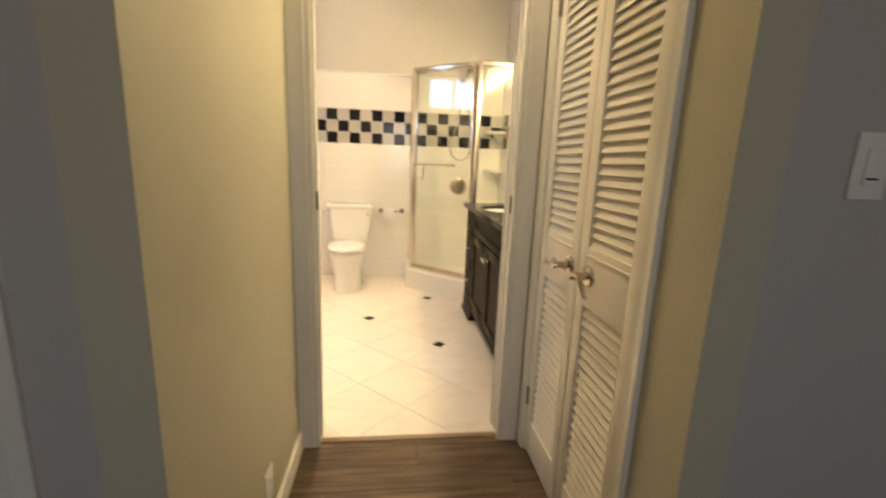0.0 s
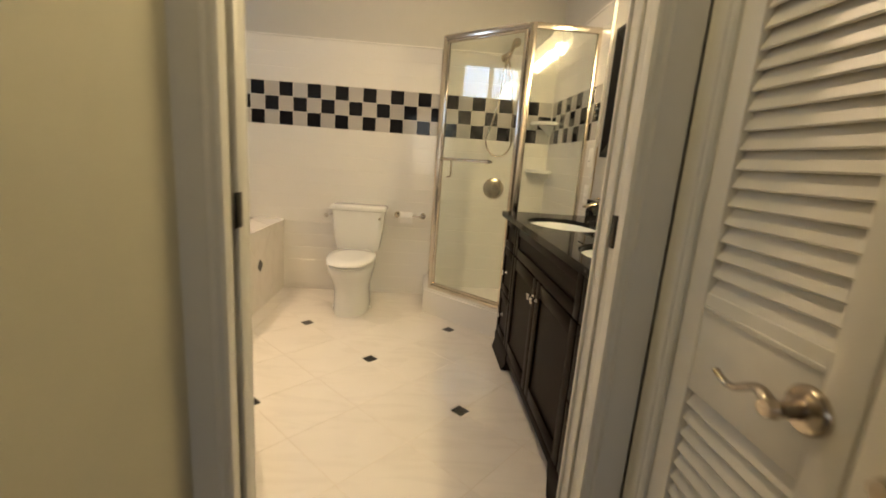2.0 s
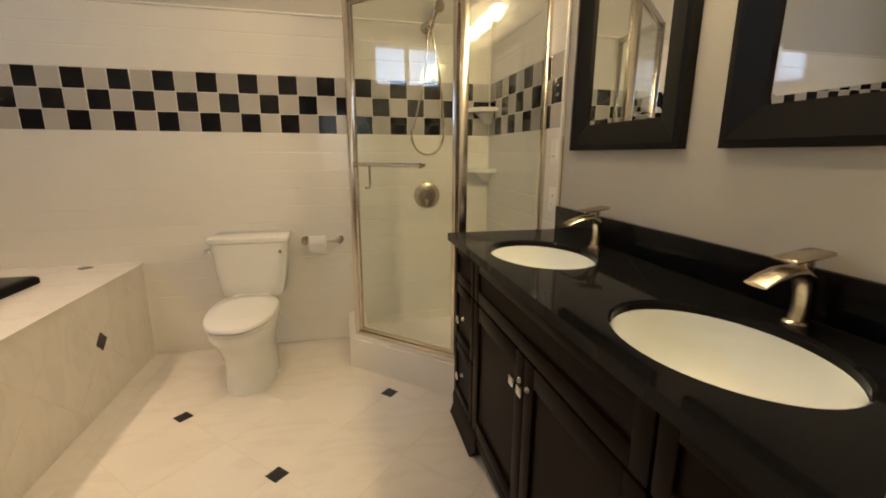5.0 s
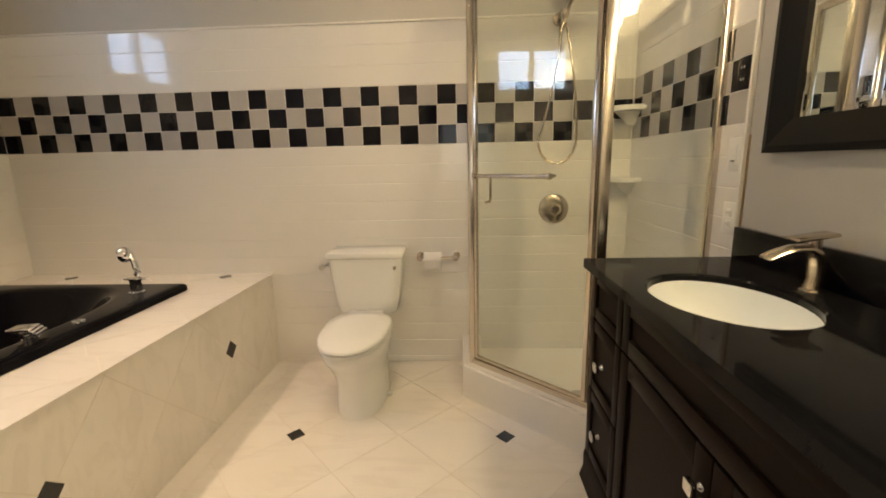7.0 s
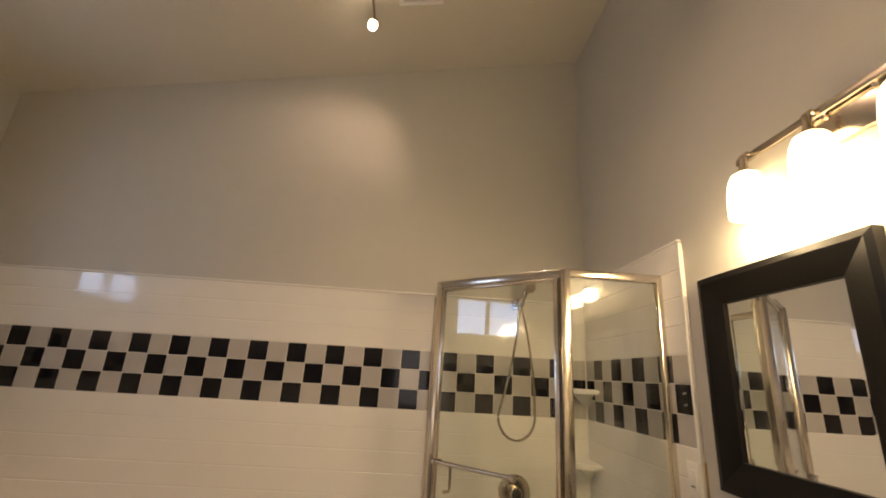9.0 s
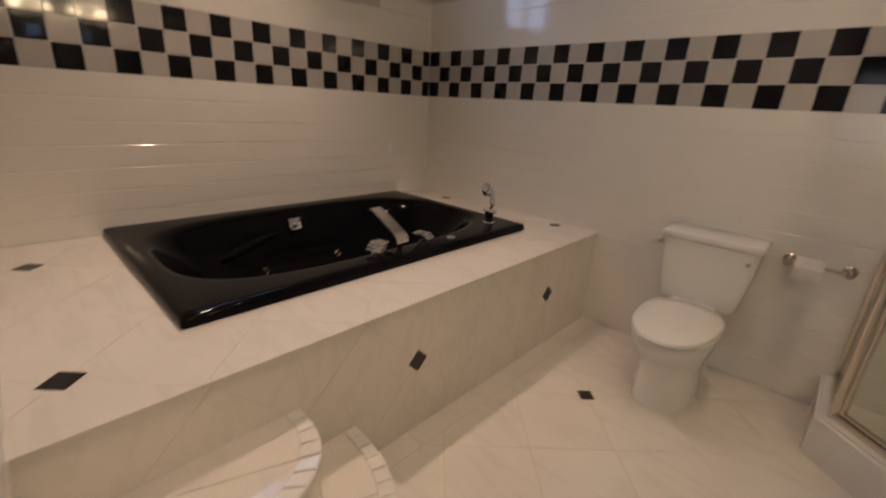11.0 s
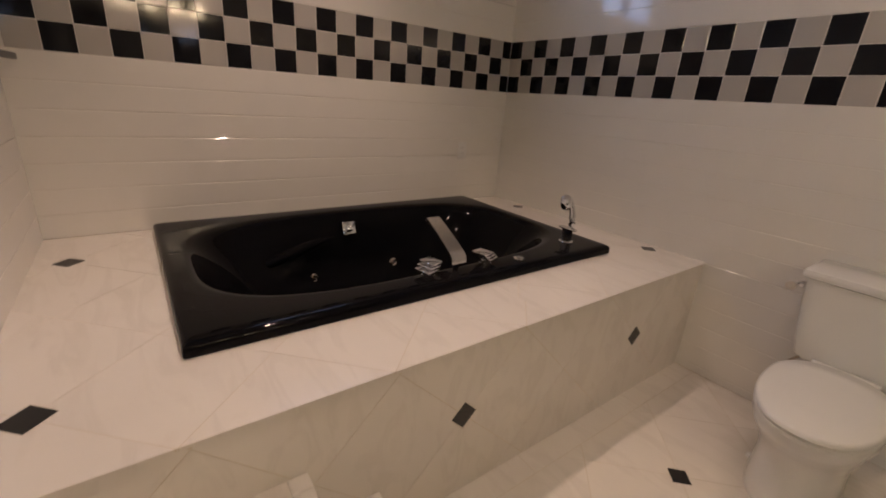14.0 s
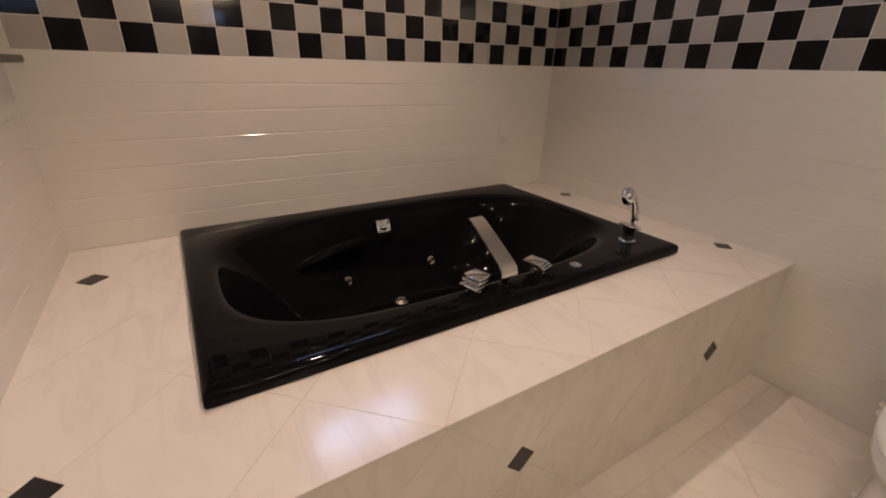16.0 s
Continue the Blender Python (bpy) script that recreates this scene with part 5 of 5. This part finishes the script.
# ---- ceiling fixtures ----
SX = TRACK_X
zc = ceil_z(SX)
t = thing("track_light", (SX, 2.95, zc), "ceiling track light with small lit spot heads, the southern two unseen", "ceiling light")
part("track", boxes((SX - 0.018, 1.85, zc - 0.032, SX + 0.018, 3.72, zc - 0.004), bevel=0.004), NICKEL, t)
# Only the northernmost head is known; the other two are added.
for SY in TRACK_HEADS:
    hy = SY - 0.045
    yt = min(SY, 3.70)
    h = part("spot_head", lathe(bmesh.new(), [(0.014, 0.05), (0.024, 0.03), (0.03, -0.01), (0.028, -0.012)], (SX, hy, zc - 0.105), (0.05, 0.35, 0.93)), NICKEL, t)
    part("stem", tube(bmesh.new(), [(SX, yt, zc - 0.03), (SX, yt + (SY - yt) * 0.6, zc - 0.04), (SX, SY - 0.015, zc - 0.06), (SX, SY - 0.03, zc - 0.075)], 0.008, 8), NICKEL, h)
    part("bulb", lathe(bmesh.new(), [(0.022, 0.0), (0.027, -0.02), (0.022, -0.035), (0.008, -0.042)], (SX, hy - 0.005, zc - 0.117), (0.05, 0.35, 0.93)), BULB, h, "lit bulb")
VXc, VYc = 0.10, 3.66
t = thing("ceiling_vent", (VXc, VYc, ceil_z(VXc)), "square white ceiling vent grille", "vent")
tilt = Matrix.Translation((VXc, VYc, ceil_z(VXc))) @ Matrix.Rotation(-math.atan(0.18), 4, "Y")


def tilted(bm):
    bmesh.ops.transform(bm, matrix=tilt, verts=bm.verts)
    return bm


part("frame", tilted(boxes((-0.13, -0.13, -0.014, 0.13, -0.105, -0.001), (-0.13, 0.105, -0.014, 0.13, 0.13, -0.001), (-0.13, -0.105, -0.014, -0.105, 0.105, -0.001), (0.105, -0.105, -0.014, 0.13, 0.105, -0.001), bevel=0.003)), PLASTIC, t)
part("backing", tilted(boxes((-0.105, -0.105, -0.004, 0.105, 0.105, -0.001))), SLOT, t)
for k in range(8):
    part("slat", tilted(boxes((-0.105, -0.095 + k * 0.026, -0.011, 0.105, -0.083 + k * 0.026, -0.005))), PLASTIC, t)


# ---- tiles and planks, piece by piece ----
def clip_poly(poly, x0, x1, y0, y1):
    for axis, limit, keep_low in ((0, x0, False), (0, x1, True), (1, y0, False), (1, y1, True)):
        out = []
        for k in range(len(poly)):
            a, b = poly[k], poly[(k + 1) % len(poly)]
            ina = a[axis] <= limit if keep_low else a[axis] >= limit
            inb = b[axis] <= limit if keep_low else b[axis] >= limit
            if ina:
                out.append(a)
            if ina != inb:
                f = (limit - a[axis]) / (b[axis] - a[axis])
                out.append((a[0] + f * (b[0] - a[0]), a[1] + f * (b[1] - a[1])))
        poly = out
        if len(poly) < 3:
            return []
    return poly


def area_of(poly):
    return abs(sum(a[0] * b[1] - b[0] * a[1] for a, b in zip(poly, poly[1:] + poly[:1]))) / 2


def slab_piece(name, poly, place, depth, mat, parent):
    """A flat piece on an outline in a surface's own (u, v); place(u, v, h) gives the world point."""
    bm = bmesh.new()
    hi = [bm.verts.new(place(u, v, 0)) for u, v in poly]
    lo = [bm.verts.new(place(u, v, -depth)) for u, v in poly]
    bm.faces.new(hi)
    for k in range(len(hi)):
        j = (k + 1) % len(hi)
        bm.faces.new((hi[j], hi[k], lo[k], lo[j]))
    me = bpy.data.meshes.new(name)
    bm.normal_update()
    bm.to_mesh(me)
    bm.free()
    me.materials.append(mat)
    ob = new(name, me)
    ob.parent = parent
    if parent.name in BASE:
        ob.matrix_parent_inverse = Matrix.Translation(-BASE[parent.name])
    return ob


def bed_of_joints(u0, u1, v0, v1, place, depth, parent):
    """Grout that fills the joints almost to the tiles' faces."""
    bm = bmesh.new()
    low, top = ([bm.verts.new(place(u, v, h)) for u, v in ((u0, v0), (u1, v0), (u1, v1), (u0, v1))] for h in (-depth, -0.0010))
    bm.faces.new(top)
    for k in range(4):
        bm.faces.new((low[k], low[(k + 1) % 4], top[(k + 1) % 4], top[k]))
    bmesh.ops.recalc_face_normals(bm, faces=bm.faces)
    part("grout", bm, FLOOR_GROUT, parent)


def diagonal_tiles(regions, anchor, place, parent, inset=None, pitch=0.35, joint=0.0026, insert=0.058, depth=0.006):
    """Square tiles laid at 45 degrees; every second joint crossing carries a small black insert."""
    r = math.sqrt(0.5)

    def uv(i, j):
        return anchor[0] + r * pitch * (i + j), anchor[1] + r * pitch * (i - j)

    h, g = insert / 2 / pitch, joint / 2 / pitch
    for u0, u1, v0, v1 in regions:
        bed_of_joints(u0 + 0.0012, u1 - 0.0012, v0 + 0.0012, v1 - 0.0012, place, depth, parent)
        for i in range(-16, 17):
            for j in range(-16, 17):
                a, b, c, d = i + g, i + 1 - g, j + g, j + 1 - g
                pts = [(a, c), (b, c), (b, d), (a, d)]
                q = h + g
                ei, ej = i % 2 == 0, j % 2 == 0
                # the one corner on an even crossing is notched
                ci, cj = (i if ei else i + 1), (j if ej else j + 1)
                has = inset is None or inset(*uv(ci, cj))
                si, sj = (1 if ei else -1), (1 if ej else -1)
                out = []
                for p in pts:
                    if has and abs(p[0] - ci) < 0.1 and abs(p[1] - cj) < 0.1:
                        n1, n2, n3 = (ci + si * q, p[1]), (ci + si * q, cj + sj * q), (p[0], cj + sj * q)
                        out += [n1, n2, n3] if (si * sj < 0) else [n3, n2, n1]
                    else:
                        out.append(p)
                poly = clip_poly([uv(*p) for p in out], u0, u1, v0, v1)
                if len(poly) > 2 and area_of(poly) > 2e-4:
                    slab_piece("marble_tile", poly, place, depth, MARBLE, parent)
                if ei and ej and has:
                    poly = clip_poly([uv(i + s * (h - g / 2), j + t_ * (h - g / 2)) for s, t_ in ((-1, -1), (1, -1), (1, 1), (-1, 1))], u0, u1, v0, v1)
                    if len(poly) > 2 and area_of(poly) > 2e-4:
                        slab_piece("black_insert", poly, place, depth, BLACK_INSERT, parent)


# Bathroom floor: a straight border along the platform, then the diagonal field.
def on_floor(u, v, h):
    return (u, v, h)


y = YS + 0.02
while y < YN - 0.02:
    y2 = min(y + 0.35, YN - 0.002)
    slab_piece("border_tile", [(XA + 0.001, y), (XA + 0.098, y), (XA + 0.098, y2 - 0.003), (XA + 0.001, y2 - 0.003)], on_floor, 0.006, MARBLE, floor_bath)
    y = y2
diagonal_tiles([(XA + 0.101, PE, YS - 0.10, YN)], (-0.031, 3.099), on_floor, floor_bath, lambda u, v: 2.3 < v < 3.9, insert=0.066)

# Platform top, around the tub, and its front.
def on_deck(u, v, h):
    return (u, v, ZD + h)


def on_front(u, v, h):
    return (XA + h, u, v)


ysplit = 3.2
LIP = 0.010
diagonal_tiles([(XW, XA + LIP, YS, TY0 + 0.10), (TX1 - 0.10, XA + LIP, TY0 + 0.10, ysplit)], (-1.1655, 1.828), on_deck, core, lambda u, v: v < 2.0, depth=0.009, insert=0.073)
diagonal_tiles([(XW, XA + LIP, TY1 - 0.10, YN), (TX1 - 0.10, XA + LIP, ysplit, TY1 - 0.10), (XW, TX0 + 0.10, TY0 + 0.10, TY1 - 0.10)], (-1.185, 4.285), on_deck, core, lambda u, v: v > 4.2, depth=0.009, insert=0.064)
diagonal_tiles([(YS, YN, 0.0, ZD - 0.0095)], (3.83, 0.325), on_front, core, depth=0.009, insert=0.072)


# Wall tiles share one bevelled mesh per size.
TILE_MESH = {}


def tile_mesh(w, h, mat, edge):
    key = (round(w, 4), round(h, 4), mat.name, edge)
    if key not in TILE_MESH:
        bm = bmesh.new()
        b, d = (edge if mat is WHITE_TILE else 0.0016), 0.009
        e = b if mat is not WHITE_TILE else 0.00005
        o = [(-w / 2, -h / 2), (w / 2, -h / 2), (w / 2, h / 2), (-w / 2, h / 2)]
        i = [(-w / 2 + e, -h / 2 + b), (w / 2 - e, -h / 2 + b), (w / 2 - e, h / 2 - b), (-w / 2 + e, h / 2 - b)]
        back = [bm.verts.new((x, y, -d)) for x, y in o]
        rim = [bm.verts.new((x, y, -b * 0.8)) for x, y in o]
        top = [bm.verts.new((x, y, 0)) for x, y in i]
        bm.faces.new(top)
        for k in range(4):
            j = (k + 1) % 4
            bm.faces.new((back[k], back[j], rim[j], rim[k]))
            bm.faces.new((rim[k], rim[j], top[j], top[k]))
        TILE_MESH[key] = mesh_of("tile", bm, mat, 0)
    return TILE_MESH[key]


rng = random.Random(5)


def wall_tiles(parent, origin, along, out, length, z_low, z_high=CAP, first_black=True, white_w=0.33, holes=(), first=P, jh=0.0026, edge=0.0024):
    """Rows of long white tiles, three checkered rows and a bullnose cap. origin: floor corner; along, out: unit directions."""
    a, o = Vector(along), Vector(out)
    rot = Matrix.Identity(4)
    rot.col[0][:3], rot.col[1][:3], rot.col[2][:3] = a, (0, 0, 1), a.cross(Vector((0, 0, 1)))
    if rot.col[2].to_3d().dot(o) < 0:
        rot.col[0][:3], rot.col[2][:3] = -a, -a.cross(Vector((0, 0, 1)))

    def put(s, z, w, h, mat, name):
        for h0, h1, hz0, hz1 in holes:
            if s + w / 2 > h0 and s - w / 2 < h1 and z + h / 2 > hz0 and z - h / 2 < hz1:
                return
        ob = new(name, tile_mesh(w, h, mat, edge))
        m = rot.copy()
        p = Vector(origin) + a * s
        m.translation = (p.x, p.y, z)
        m = m @ pose(0, 0, 0, rng.uniform(-0.05, 0.05), rng.uniform(-0.012, 0.012), 0)
        ob.parent = parent
        ob.matrix_basis = m

    jv = -0.0004   # tiles in a row butt end to end
    n = int((length - first) / P + 1.35)
    for r in range(3):
        z = CK1 - (r + 0.5) * P
        for k in range(n):
            s0 = first + (k - 1) * P if k else 0.0
            w = min(P if k else first, length - s0)
            if w < 0.02:
                continue
            black = (k + r) % 2 == (0 if first_black else 1)
            put(s0 + w / 2, z, w - 0.003, P - 0.003, BLACK_TILE if black else GREY_TILE, "checker_tile")
    rows = []
    z = CK0
    while z > z_low + 0.012:
        z2 = max(z - P, z_low)
        rows.append((z2, z))
        z = z2
    z = CK1
    while z < z_high - 0.02:
        z2 = min(z + P, z_high)
        rows.append((z, z2))
        z = z2
    for q, (z0, z1) in enumerate(rows):
        s = -white_w / 2 if q % 2 else 0.0
        while s < length - 0.01:
            s0, s1 = max(0.0, s), min(s + white_w, length)
            if s1 - s0 > 0.015:
                put((s0 + s1) / 2, (z0 + z1) / 2, s1 - s0 - jv, z1 - z0 - jh, WHITE_TILE, "white_tile")
            s += white_w


def grout_bed(name, x0, y0, z0, x1, y1, z1, parent):
    part(name, boxes((x0, y0, z0, x1, y1, z1)), GROUT, parent)


B = 0.0016
grout_bed("tile_bed", XW, YN + B, 0.0, XE, PN, CAP, wall_north)
wall_tiles(wall_north, (XW, YN, 0), (1, 0, 0), (0, -1, 0), XE - XW, 0.0)
grout_bed("tile_bed", PW, YS, ZD, XW - B, YN, CAP - 0.12, wall_west)
wall_tiles(wall_west, (XW, YN, 0), (0, -1, 0), (1, 0, 0), YN - YS, ZD, first=0.078, holes=((YN - 3.55, YN - 2.45, 1.90, 2.6),))
grout_bed("tile_bed", XE + B, 3.375, 0.0, PE, YN, CAP + 0.11, wall_east)
wall_tiles(wall_east, (XE, YN, 0), (0, -1, 0), (-1, 0, 0), YN - 3.375, 0.0, z_high=CAP + 0.11, first_black=False)
grout_bed("tile_bed", XW, YS - TH, ZD, DX0 - 0.014, YS - B, CAP, wall_south)
wall_tiles(wall_south, (XW, YS, 0), (1, 0, 0), (0, 1, 0), DX0 - 0.014 - XW, ZD - 0.55, first_black=True, jh=0.0010, edge=0.0011)

# Bullnose caps.
for (x0, y0, x1, y1, z), wall in (((XW, YN - 0.008, XE, PN, CAP), wall_north), ((XW - TH, YS, XW + 0.008, WY0 - 0.13, CAP), wall_west), ((XW - TH, WY1 + 0.13, XW + 0.008, YN - 0.0085, CAP), wall_west), ((XE - 0.007, 3.362, PE, YN - 0.008, CAP + 0.11), wall_east), ((XW, YS - TH, DX0 - 0.014, YS + 0.008, CAP), wall_south)):
    part("cap", boxes((x0, y0, z, x1, y1, z + 0.014), bevel=0.006), WHITE_TILE, wall)
part("edge_trim", boxes((XE - 0.003, 3.362, 0.0, PE, 3.3745, CAP + 0.11), bevel=0.003), WHITE_TILE, wall_east)
part("edge_trim", boxes((DX0 - 0.0139, YS - TH, 0.0, DX0 + 0.002, YS + 0.002, CAP), bevel=0.003), WHITE_TILE, wall_south)
part("caulk", boxes((PE - 0.006, 3.3555, ZC + 0.108, PE, 3.3615, 1.32), bevel=0.002), material("stained_caulk", (0.42, 0.30, 0.15), 0.6, grain=0.4, grain_scale=30), wall_east, "stained caulk line")

# Hall planks run along x.
y = HYC - 1.3
row = 0
while y < HY + 0.04:
    y2 = min(y + 0.125, HY + 0.008)
    if y2 - y < 0.01:
        break
    x = -1.2 - 0.37 * (row % 3)
    while x < 1.6:
        slab_piece("plank", [(x, y), (x + 1.098, y), (x + 1.098, y2 - 0.0015), (x, y2 - 0.0015)], on_floor, 0.010, PLANK, floor_hall)
        x += 1.1
    y += 0.125
    row += 1
